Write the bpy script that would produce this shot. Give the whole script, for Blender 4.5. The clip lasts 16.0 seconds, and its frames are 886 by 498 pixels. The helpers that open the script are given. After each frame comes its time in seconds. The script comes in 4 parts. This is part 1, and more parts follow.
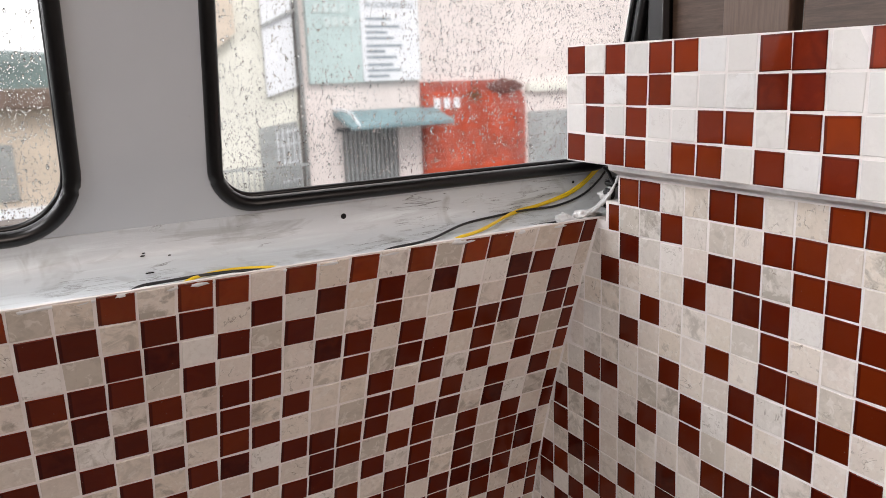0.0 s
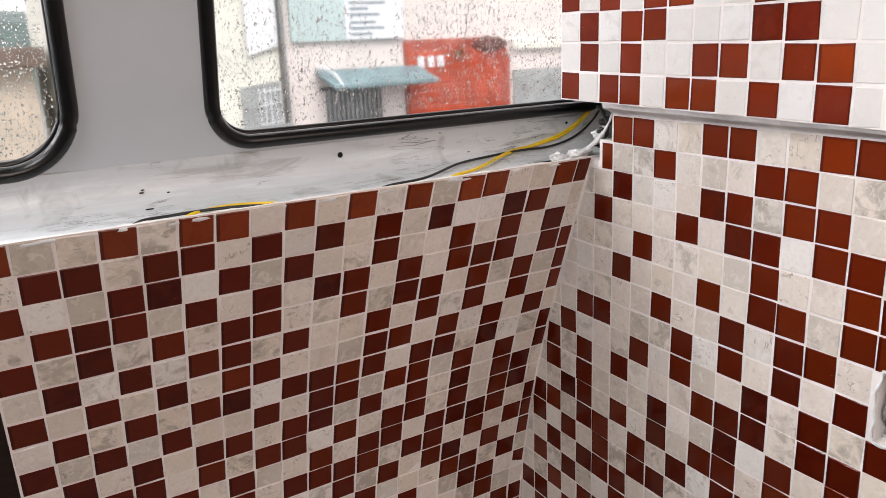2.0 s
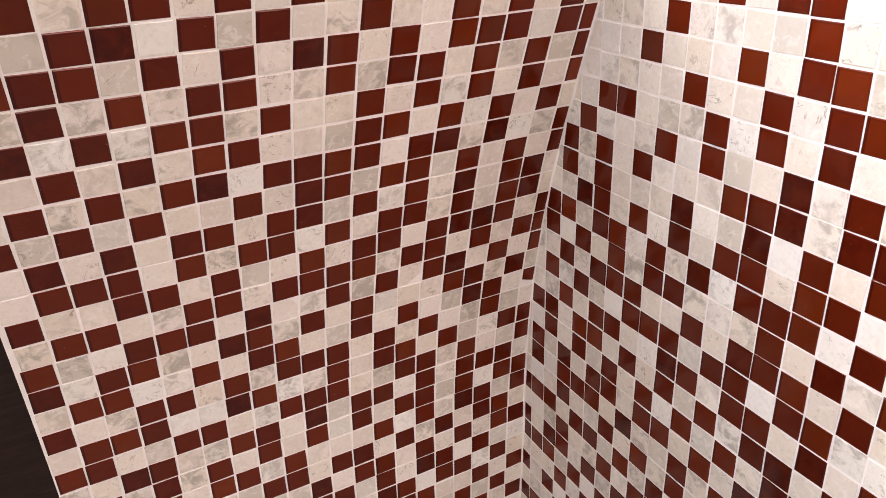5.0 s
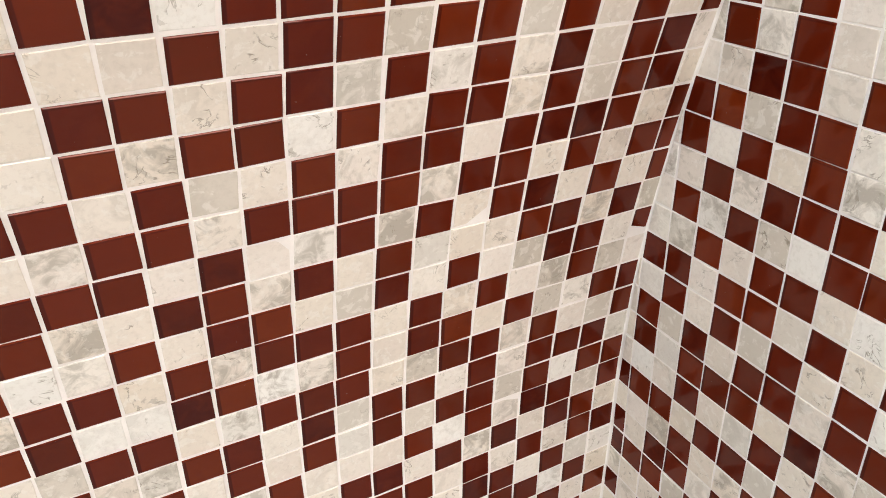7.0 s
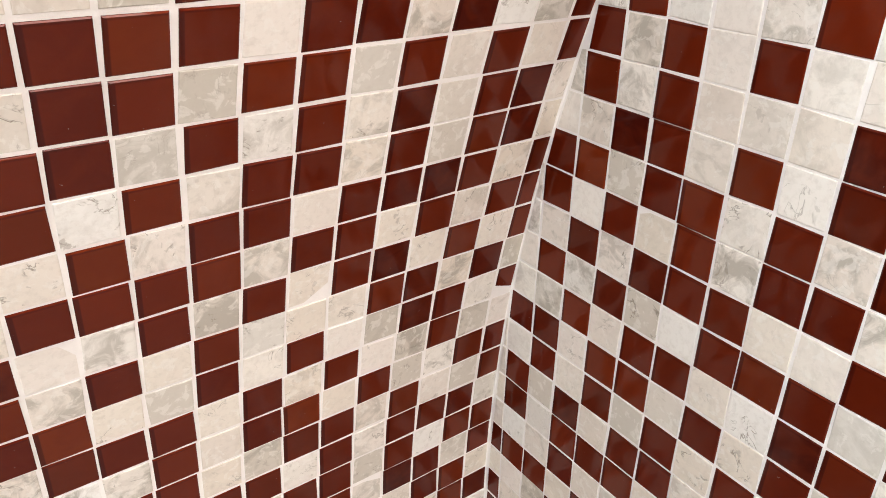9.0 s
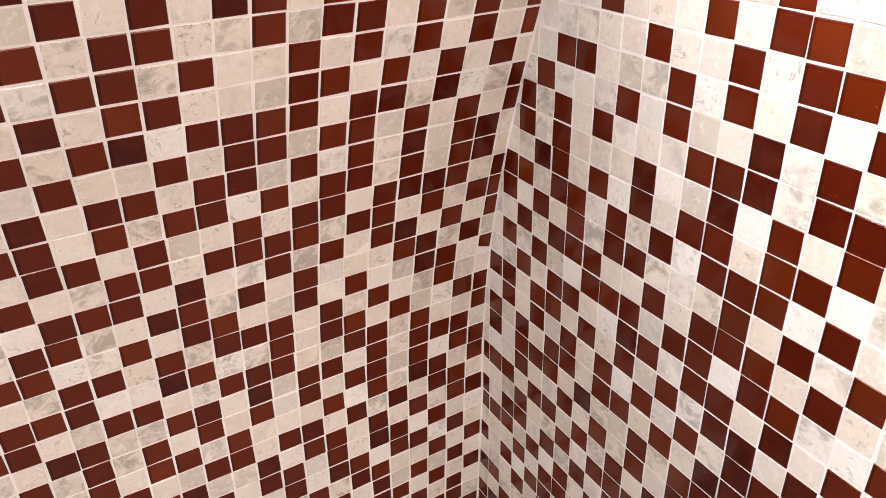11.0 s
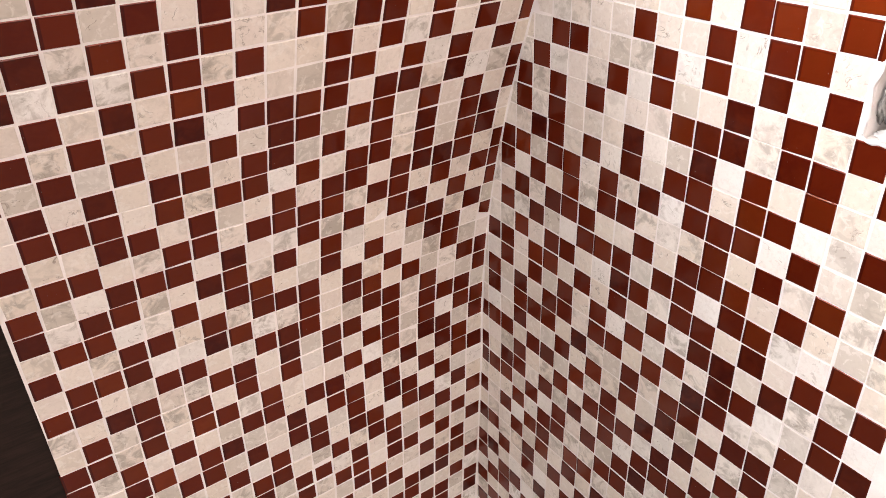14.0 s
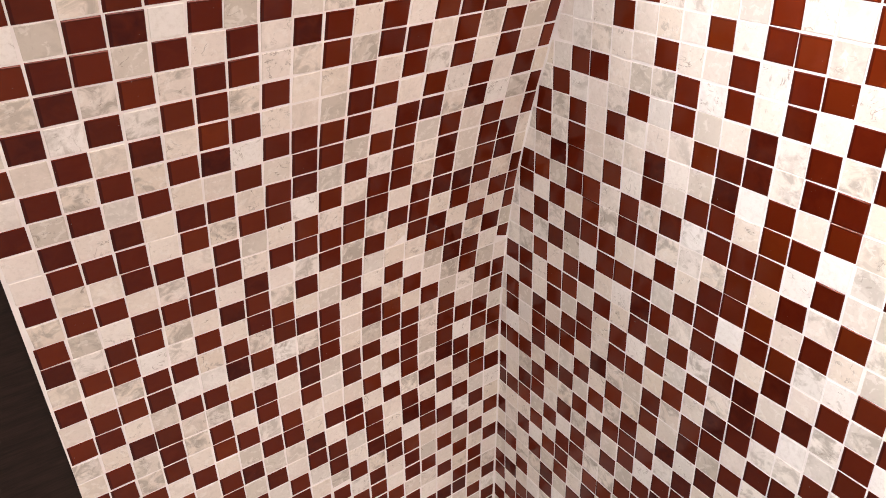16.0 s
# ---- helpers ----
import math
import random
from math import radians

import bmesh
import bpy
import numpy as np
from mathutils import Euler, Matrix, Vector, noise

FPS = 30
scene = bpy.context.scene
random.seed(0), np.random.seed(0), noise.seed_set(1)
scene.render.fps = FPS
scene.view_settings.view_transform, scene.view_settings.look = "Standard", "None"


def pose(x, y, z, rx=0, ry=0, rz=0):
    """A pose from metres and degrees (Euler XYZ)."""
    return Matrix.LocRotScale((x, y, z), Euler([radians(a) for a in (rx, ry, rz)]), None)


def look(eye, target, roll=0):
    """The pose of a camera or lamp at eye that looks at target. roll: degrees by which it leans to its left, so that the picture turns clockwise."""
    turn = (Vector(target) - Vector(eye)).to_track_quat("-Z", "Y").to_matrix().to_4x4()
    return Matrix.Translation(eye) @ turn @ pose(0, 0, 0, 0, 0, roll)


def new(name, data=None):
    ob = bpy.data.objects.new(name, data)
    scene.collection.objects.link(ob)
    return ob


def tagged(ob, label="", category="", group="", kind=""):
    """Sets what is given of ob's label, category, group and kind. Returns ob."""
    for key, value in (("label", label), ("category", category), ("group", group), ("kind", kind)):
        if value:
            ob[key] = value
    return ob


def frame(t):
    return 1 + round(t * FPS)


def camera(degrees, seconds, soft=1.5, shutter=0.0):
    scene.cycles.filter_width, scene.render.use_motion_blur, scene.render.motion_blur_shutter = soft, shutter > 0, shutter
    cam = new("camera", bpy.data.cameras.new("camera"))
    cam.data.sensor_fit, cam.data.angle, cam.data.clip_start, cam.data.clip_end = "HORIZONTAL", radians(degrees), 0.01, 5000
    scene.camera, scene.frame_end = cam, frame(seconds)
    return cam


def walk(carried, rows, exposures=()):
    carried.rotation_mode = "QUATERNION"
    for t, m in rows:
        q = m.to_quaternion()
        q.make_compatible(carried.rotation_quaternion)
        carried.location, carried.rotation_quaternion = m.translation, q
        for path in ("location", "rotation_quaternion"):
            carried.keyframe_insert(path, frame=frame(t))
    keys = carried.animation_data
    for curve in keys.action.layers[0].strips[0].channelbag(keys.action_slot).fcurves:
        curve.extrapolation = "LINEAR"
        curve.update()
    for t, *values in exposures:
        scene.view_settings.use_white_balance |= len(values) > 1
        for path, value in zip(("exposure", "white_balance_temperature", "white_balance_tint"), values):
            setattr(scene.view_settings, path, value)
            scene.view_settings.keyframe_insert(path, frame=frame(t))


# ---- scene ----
cam = camera(60.8, 16.0, soft=0.9)
ROWS = [
    (0, -0.0374, -0.5184, 1.1284, 77.37, 2.13, -30.2),
    (0.5, -0.0447, -0.5143, 1.1253, 77.01, 2.23, -30.3),
    (1, -0.0545, -0.515, 1.1233, 76.32, 2.36, -30.46),
    (1.5, -0.0559, -0.5202, 1.1206, 75.39, 2.38, -30.95),
    (2, -0.0523, -0.5228, 1.1115, 74.38, 2.31, -31.43),
    (2.5, -0.0449, -0.5262, 1.0979, 73.35, 2.37, -31.45),
    (3, -0.0384, -0.5262, 1.0955, 72.34, 2.33, -31.29),
    (3.5, -0.0365, -0.5228, 1.0923, 71.02, 2.34, -30.91),
    (4, -0.0351, -0.5178, 1.0824, 69.16, 2.39, -30.35),
    (4.5, -0.0277, -0.5133, 1.056, 66.56, 2.39, -29.63),
    (7, 0.0614, -0.2593, 0.8739, 62.37, 1.24, -27.95),
    (7.5, 0.0709, -0.1992, 0.8562, 62.58, 0.62, -29.97),
    (8, 0.1087, -0.1881, 0.8546, 62.75, -0.15, -32.65),
    (8.5, 0.1297, -0.1888, 0.8594, 62.86, -0.81, -35.14),
    (9, 0.1196, -0.2125, 0.8814, 62.94, -1.06, -36.3),
    (11.5, -0.0002, -0.4829, 1.0215, 61.17, 1.59, -30.82),
    (12, -0.0265, -0.4835, 1.0248, 60.77, 1.56, -31.77),
    (12.5, -0.0521, -0.4912, 1.0304, 60.58, 1.43, -33.05),
    (13, -0.0581, -0.5025, 1.0314, 60.58, 1.32, -34.12),
    (13.5, -0.0584, -0.5119, 1.0295, 60.38, 1.42, -34.87),
    (14, -0.0631, -0.5026, 1.0305, 60.11, 1.65, -35.25),
    (14.5, -0.0613, -0.496, 1.0282, 60.05, 1.94, -35.38),
    (15, -0.0671, -0.4922, 1.0349, 60.2, 2.1, -35.32),
    (15.5, -0.0725, -0.4914, 1.0392, 60.63, 2.14, -35.09),
    (16, -0.072, -0.4922, 1.0445, 61.01, 2.07, -34.91),
]

# seconds, stops, kelvin and tint of the clip's own camera
EXPOSURES = [(0.0, -0.55, 6650, 15), (3.0, -0.2, 6650, 15), (4.5, 0.2, 6850, 20), (7.0, 0.85, 6350, 4), (9.0, 0.86, 6350, 6), (11.5, 0.53, 6900, 17), (16.0, 0.53, 6900, 18)]
walk(cam, [(t, pose(x, y, z, rx, ry, rz)) for t, x, y, z, rx, ry, rz in ROWS], EXPOSURES)

# ---- light ----
world = bpy.data.worlds.new("overcast_sky")
scene.world = world
world.use_nodes = True
wn, wl = world.node_tree.nodes, world.node_tree.links
sky = wn.new("ShaderNodeTexSky")
sky.sky_type, sky.sun_disc = "NISHITA", False
sky.sun_elevation, sky.sun_rotation = radians(52), radians(30)
sky.air_density, sky.dust_density = 1.0, 6.0
soft_sky = wn.new("ShaderNodeMix")
soft_sky.data_type = "RGBA"
soft_sky.inputs[0].default_value = 0.75
soft_sky.inputs[7].default_value = (22.0, 22.3, 22.8, 1)
wl.new(sky.outputs[0], soft_sky.inputs[6])
wl.new(soft_sky.outputs[2], wn["Background"].inputs[0])
wn["Background"].inputs[1].default_value = 0.15

sun = new("sun", bpy.data.lights.new("sun", "SUN"))
sun.data.energy, sun.data.angle, sun.data.color = 2.1, radians(20), (1.0, 0.97, 0.92)
sun.matrix_world = look((2, -8, 14), (2, 6, 0))


def fill_light(eye, target, w, h, power, color):
    lamp = new("fill_daylight", bpy.data.lights.new("fill_daylight", "AREA"))
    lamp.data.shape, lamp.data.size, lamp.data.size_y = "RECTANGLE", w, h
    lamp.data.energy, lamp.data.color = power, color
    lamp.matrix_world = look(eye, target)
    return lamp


# added fill lamps; first, the unseen window guessed in the opposite side
fill_light((0.15, -1.83, 1.45), (0.1, 0.0, 0.75), 1.3, 0.7, 13.5, (1.0, 0.79, 0.65))
# guessed roof hatch: only a lamp under the closed ceiling
fill_light((-0.75, -0.55, 1.93), (-0.75, -0.55, 0.0), 0.55, 0.55, 18, (0.97, 0.99, 1.0))
# extra skylight added outside this side's long rear window
fill_light((-0.85, 0.30, 1.42), (-0.25, -0.6, 0.95), 0.65, 0.42, 13, (0.95, 0.98, 1.0))

# ---- measures ----
P = 0.025                                   # tile pitch
ZT = 1.0                                    # top edge of the tiled side wall above the floor
LEANS = ((0, 0.3866), (8, 0.3334), (16, 0.1747), (23, 0.0208), (30, 0.0571), (48, 0.0571))
CW = P * 1.0208                             # column pitch of the side wall
RW = P * 0.9915                             # row pitch of the partition
PX, PY, PZ = 0.4218, -0.0289, ZT + 0.0419   # first corner of the partition's grid
PB, PC = -0.0316, 0.0047                    # the partition's turn and lean
FIRST_J, LAST_J = -3, 16.85
WIN_LEAN = 0.22
# unevenness of the laid sheets, in tiles: rows and columns of the side wall, then of the partition
LAID = (0, 4, 8, 12, 16, 20, 25, 31)
SIDE_DOWN, SIDE_ALONG = (-0.008, -0.053, 0.065, 0.055, -0.002, -0.027, -0.069, 0.016), (-0.055, 0.039, 0.065, 0.182, 0.092, -0.013, -0.127, -0.173)
PART_DOWN, PART_ALONG = (0.053, 0.007, 0.053, -0.038, -0.076, -0.045, -0.064, 0.114), (-0.035, 0.041, 0.016, -0.005, -0.006, 0.031, 0.059, -0.098)

_s = np.linspace(-2, 44, 921)
_th = np.interp(_s, [a for a, b in LEANS], [b for a, b in LEANS])
_y = np.concatenate([[0], np.cumsum((np.sin(_th[1:]) + np.sin(_th[:-1])) / 2 * (_s[1] - _s[0]))])
_z = np.concatenate([[0], -np.cumsum((np.cos(_th[1:]) + np.cos(_th[:-1])) / 2 * (_s[1] - _s[0]))])
_y, _z = P * (_y - np.interp(0, _s, _y)), P * (_z - np.interp(0, _s, _z))


def side_frame(i, j):
    """Place and turn on the curved side wall at row i, column j."""
    th = float(np.interp(i, _s, _th))
    return Matrix(((1, 0, 0, CW * j), (0, -math.sin(th), -math.cos(th), float(np.interp(i, _s, _y))),
                   (0, math.cos(th), -math.sin(th), ZT + float(np.interp(i, _s, _z))), (0, 0, 0, 1)))


EK = Vector((math.sin(PB), -math.cos(PB), 0))
EM = Vector((math.cos(PB) * math.sin(PC), math.sin(PB) * math.sin(PC), -math.cos(PC)))
EN = EK.cross(-EM)


def side_tile(i, j):
    return side_frame(i + float(np.interp(i, LAID, SIDE_DOWN)), j + float(np.interp(i, LAID, SIDE_ALONG)))


def partition_point(m, k, h=0.0):
    return Vector((PX, PY, PZ)) + EK * (P * k) + EM * (RW * m) + EN * h


def partition_frame(m, k):
    o = partition_point(m, k)
    return Matrix(((EK.x, -EM.x, EN.x, o.x), (EK.y, -EM.y, EN.y, o.y), (EK.z, -EM.z, EN.z, o.z), (0, 0, 0, 1)))


def partition_tile(m, k):
    return partition_frame(m + float(np.interp(m, LAID, PART_DOWN)), k + float(np.interp(m, LAID, PART_ALONG)))


def corner_column(m):
    """Column of the partition at which the side wall meets it in row m."""
    z = PZ - RW * m - ZT
    return (PY - float(np.interp(-z, -_z, _y))) / P


def corner_x(i):
    """Where row i of the side wall meets the partition."""
    f = side_frame(i, 0)
    m = (PZ - f.translation.z) / RW
    return partition_point(m, (PY - f.translation.y) / P).x


# ---- materials ----
def material(name, color=(0.5, 0.5, 0.5), rough=0.5, metal=0.0):
    m = bpy.data.materials.new(name)
    m.use_nodes = True
    b = m.node_tree.nodes["Principled BSDF"]
    b.inputs["Base Color"].default_value = (*color, 1)
    b.inputs["Roughness"].default_value, b.inputs["Metallic"].default_value = rough, metal
    return m, m.node_tree.nodes, m.node_tree.links, b


def ramp(nodes, links, source, stops):
    r = nodes.new("ShaderNodeValToRGB")
    while len(r.color_ramp.elements) < len(stops):
        r.color_ramp.elements.new(0.5)
    for e, (p, c) in zip(r.color_ramp.elements, stops):
        e.position, e.color = p, (*c, 1)
    links.new(source, r.inputs[0])
    return r.outputs[0]


def blend(nodes, links, factor, a, b, mode="MIX"):
    x = nodes.new("ShaderNodeMix")
    x.data_type, x.blend_type = "RGBA", mode
    for value, slot in ((factor, 0), (a, 6), (b, 7)):
        if hasattr(value, "is_linked"):
            links.new(value, x.inputs[slot])
        elif slot == 0:
            x.inputs[0].default_value = value
        else:
            x.inputs[slot].default_value = (*value, 1)
    return x.outputs[2]


def noise_tex(nodes, links, scale, detail=3.0, rough=0.55, vector=None, warp=0.0):
    n = nodes.new("ShaderNodeTexNoise")
    n.inputs["Scale"].default_value, n.inputs["Detail"].default_value = scale, detail
    n.inputs["Roughness"].default_value, n.inputs["Distortion"].default_value = rough, warp
    if vector is not None:
        links.new(vector, n.inputs["Vector"])
    return n.outputs["Fac"]


def bump(nodes, links, bsdf, height, strength, distance):
    b = nodes.new("ShaderNodeBump")
    b.inputs["Strength"].default_value, b.inputs["Distance"].default_value = strength, distance
    links.new(height, b.inputs["Height"])
    links.new(b.outputs[0], bsdf.inputs["Normal"])


def math_node(nodes, links, op, a, b):
    n = nodes.new("ShaderNodeMath")
    n.operation = op
    for s, v in enumerate((a, b)):
        if hasattr(v, "is_linked"):
            links.new(v, n.inputs[s])
        else:
            n.inputs[s].default_value = v
    return n.outputs[0]


def piece_vector(nodes, links, island):
    """Texture place of a piece, different for each piece, and the piece's random number."""
    tc = nodes.new("ShaderNodeTexCoord")
    src = nodes.new("ShaderNodeNewGeometry").outputs["Random Per Island"] if island else nodes.new("ShaderNodeObjectInfo").outputs["Random"]
    w = nodes.new("ShaderNodeVectorMath")
    w.operation = "MULTIPLY_ADD"
    c = nodes.new("ShaderNodeCombineXYZ")
    for k in range(3):
        links.new(src, c.inputs[k])
    links.new(c.outputs[0], w.inputs[0])
    w.inputs[1].default_value = (9.0, 23.0, 41.0)
    links.new(tc.outputs["Object"], w.inputs[2])
    return w.outputs[0], src


def stone_material(name, island, busy=1.0):
    m, n, l, b = material(name, rough=0.3)
    v, r = piece_vector(n, l, island)
    r2 = math_node(n, l, "FRACT", math_node(n, l, "MULTIPLY", r, 17.3), 0.0)
    r3 = math_node(n, l, "FRACT", math_node(n, l, "MULTIPLY", r, 43.7), 0.0)
    base = ramp(n, l, r, ((0.0, (0.80, 0.73, 0.67)), (0.18, (0.69, 0.61, 0.535)), (0.34, (0.86, 0.835, 0.80)), (0.5, (0.56, 0.505, 0.435)), (0.66, (0.79, 0.72, 0.65)), (0.82, (0.72, 0.635, 0.54)), (1.0, (0.84, 0.79, 0.73))))
    if busy < 1:
        base = blend(n, l, 0.7, base, (0.75, 0.74, 0.725))
    # soft grey clouds, strong on some tiles and absent on others
    cloud = noise_tex(n, l, 62, 5, 0.62, v, 0.8)
    much = ramp(n, l, r2, ((0.35, (0.03 * busy,) * 3), (0.65, (0.28 * busy,) * 3), (0.9, (0.8 * busy,) * 3)))
    col = blend(n, l, math_node(n, l, "MULTIPLY", ramp(n, l, cloud, ((0.46, (0, 0, 0)), (0.60, (1, 1, 1)))), much), base, (0.37, 0.33, 0.275))
    pale = noise_tex(n, l, 130, 4, 0.6, v, 0.6)
    col = blend(n, l, ramp(n, l, pale, ((0.55, (0, 0, 0)), (0.60, (0.4 * busy,) * 3))), col, (0.84, 0.80, 0.75))
    fine = noise_tex(n, l, 300, 4, 0.65, v)
    col = blend(n, l, ramp(n, l, fine, ((0.48, (0, 0, 0)), (0.70, (0.26 * busy,) * 3))), col, (0.48, 0.42, 0.36))
    # hairline cracks and shell-like blots
    vein = noise_tex(n, l, 60, 4, 0.58, v, 0.8)
    near = math_node(n, l, "ABSOLUTE", math_node(n, l, "SUBTRACT", vein, 0.5), 0.0)
    patch = noise_tex(n, l, 95, 2, 0.5, v)
    some = ramp(n, l, r3, ((0.3, (0.04 * busy,) * 3), (0.9, (0.85 * busy,) * 3)))
    crack = math_node(n, l, "MULTIPLY", ramp(n, l, near, ((0.0, (1, 1, 1)), (0.017, (0, 0, 0)))), ramp(n, l, patch, ((0.52, (0, 0, 0)), (0.60, (1, 1, 1)))))
    crack = math_node(n, l, "MULTIPLY", crack, some)
    col = blend(n, l, crack, col, (0.22, 0.175, 0.13))
    blot = noise_tex(n, l, 120, 4, 0.6, v, 0.4)
    col = blend(n, l, math_node(n, l, "MULTIPLY", ramp(n, l, blot, ((0.64, (0, 0, 0)), (0.67, (0.6, 0.6, 0.6)))), some), col, (0.36, 0.31, 0.26))
    l.new(col, b.inputs["Base Color"])
    l.new(ramp(n, l, cloud, ((0.3, (0.26, 0.26, 0.26)), (0.7, (0.42, 0.42, 0.42)))), b.inputs["Roughness"])
    bump(n, l, b, crack, 0.4, -0.0006)
    return m


def glass_tile_material(name, island, clear=0.0):
    """Clear glass over a lacquered, slightly pearly red back."""
    m, n, l, b = material(name, rough=0.55)
    v, r = piece_vector(n, l, island)
    base = ramp(n, l, r, ((0.0, (0.125, 0.0100, 0.0026)), (0.2, (0.210, 0.0235, 0.0040)), (0.4, (0.150, 0.0130, 0.0030)), (0.6, (0.240, 0.0310, 0.0046)), (0.8, (0.088, 0.0064, 0.0024)), (1.0, (0.275, 0.0400, 0.0056))))
    # amber glow of light entering the exposed top edge, blended into the base colour
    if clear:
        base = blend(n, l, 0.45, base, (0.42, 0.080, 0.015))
    streak = noise_tex(n, l, 70, 3, 0.5, v, 0.8)
    col = blend(n, l, ramp(n, l, streak, ((0.4, (0, 0, 0)), (0.7, (0.5, 0.5, 0.5)))), base, (0.200, 0.0225, 0.0042))
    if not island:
        # refraction in the thick clear glass's cut edge, painted darker inside left and top
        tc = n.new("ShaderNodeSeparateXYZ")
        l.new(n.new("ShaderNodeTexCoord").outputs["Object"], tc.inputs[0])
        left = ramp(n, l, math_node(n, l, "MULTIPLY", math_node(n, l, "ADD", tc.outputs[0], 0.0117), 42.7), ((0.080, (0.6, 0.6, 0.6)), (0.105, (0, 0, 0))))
        refracted_top = ramp(n, l, math_node(n, l, "MULTIPLY", math_node(n, l, "SUBTRACT", 0.0117, tc.outputs[1]), 42.7), ((0.06, (0.4, 0.4, 0.4)), (0.09, (0, 0, 0))))
        col = blend(n, l, math_node(n, l, "MAXIMUM", left, refracted_top), col, (0.050, 0.0040, 0.003))
    dust = noise_tex(n, l, 420, 2, 0.5, v)
    col = blend(n, l, ramp(n, l, dust, ((0.77, (0, 0, 0)), (0.80, (0.4, 0.4, 0.4)))), col, (0.5, 0.42, 0.38))
    l.new(col, b.inputs["Base Color"])
    b.inputs["Metallic"].default_value = 0.9 * (1 - clear)
    if clear:
        b.inputs["Subsurface Weight"].default_value = 1.0
        b.inputs["Subsurface Radius"].default_value = (1.0, 0.28, 0.10)
        b.inputs["Subsurface Scale"].default_value = 0.012
    b.inputs["Specular IOR Level"].default_value = 0.15
    b.inputs["Coat Weight"].default_value, b.inputs["Coat Roughness"].default_value, b.inputs["Coat IOR"].default_value = 0.5, 0.07, 1.45
    wave = noise_tex(n, l, 45, 1, 0.4, v)
    bp = n.new("ShaderNodeBump")
    bp.inputs["Strength"].default_value, bp.inputs["Distance"].default_value = 0.14, 0.002
    l.new(wave, bp.inputs["Height"])
    l.new(bp.outputs[0], b.inputs["Coat Normal"])
    return m


STONE_PLAIN = stone_material("white_marble", False, 0.3)
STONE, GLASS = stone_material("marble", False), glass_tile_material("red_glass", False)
GLASS_LIT = glass_tile_material("red_glass_lit_row", False, 0.6)
STONE_FAR, GLASS_FAR = stone_material("marble_joined", True), glass_tile_material("red_glass_joined", True)


def simple(name, color, rough=0.5, metal=0.0, scale=12.0, spread=0.25, bumpy=0.0, fine=90.0):
    """A surface with soft stains and fine grain round one colour."""
    m, n, l, b = material(name, color, rough, metal)
    tc = n.new("ShaderNodeTexCoord").outputs["Object"]
    a, g = noise_tex(n, l, scale, 4, 0.6, tc, 0.5), noise_tex(n, l, fine, 3, 0.6, tc)
    dark = tuple(c * (1 - spread) for c in color)
    light = tuple(min(1, c * (1 + spread * 0.35)) for c in color)
    col = ramp(n, l, a, ((0.3, dark), (0.7, light)))
    col = blend(n, l, ramp(n, l, g, ((0.45, (0, 0, 0)), (0.75, (0.3, 0.3, 0.3)))), col, dark)
    l.new(col, b.inputs["Base Color"])
    if bumpy:
        bump(n, l, b, g, 0.5, bumpy)
    return m


GROUT = simple("grout", (0.88, 0.83, 0.80), 0.85, scale=25, spread=0.12, bumpy=0.0004, fine=600)
FILLER = simple("white_filler", (0.82, 0.83, 0.83), 0.6, scale=60, spread=0.2, bumpy=0.0008, fine=180)
RUBBER = simple("black_rubber", (0.003, 0.003, 0.0035), 0.30, scale=40, spread=0.3)
PLASTIC = simple("white_plastic", (0.78, 0.78, 0.77), 0.3, scale=50, spread=0.15)
YELLOW = simple("yellow_insulation", (0.88, 0.60, 0.02), 0.35, scale=60, spread=0.15)
BLACK = simple("black_insulation", (0.02, 0.02, 0.022), 0.4, scale=60, spread=0.3)
# near-black that paints the shade of holes and gaps; also colours the scrapes
DARK = simple("near_black", (0.004, 0.0037, 0.0034), 0.95)
STRIP = simple("black_frame", (0.025, 0.024, 0.024), 0.35, scale=30, spread=0.3)


def wood_material(name, a, c, rough, axis):
    m, n, l, b = material(name, rough=rough)
    tc = n.new("ShaderNodeTexCoord").outputs["Object"]
    mp = n.new("ShaderNodeMapping")
    l.new(tc, mp.inputs[0])
    mp.inputs["Scale"].default_value = axis
    g = noise_tex(n, l, 6, 6, 0.65, mp.outputs[0], 0.8)
    f = noise_tex(n, l, 30, 4, 0.6, mp.outputs[0], 0.3)
    col = ramp(n, l, g, ((0.3, a), (0.7, c)))
    col = blend(n, l, ramp(n, l, f, ((0.5, (0, 0, 0)), (0.7, (0.6, 0.6, 0.6)))), col, a)
    l.new(col, b.inputs["Base Color"])
    bump(n, l, b, f, 0.3, 0.0004)
    return m


WOOD = wood_material("brown_wood_laminate", (0.055, 0.031, 0.020), (0.125, 0.075, 0.050), 0.45, (40, 3, 40))
WOOD_V = wood_material("light_wood_laminate", (0.105, 0.064, 0.044), (0.165, 0.105, 0.075), 0.45, (40, 40, 3))
DOOR = wood_material("dark_wood_laminate", (0.012, 0.007, 0.0055), (0.030, 0.017, 0.013), 0.5, (3, 3, 30))
DOOR.node_tree.nodes["Principled BSDF"].inputs["Specular IOR Level"].default_value = 0.15


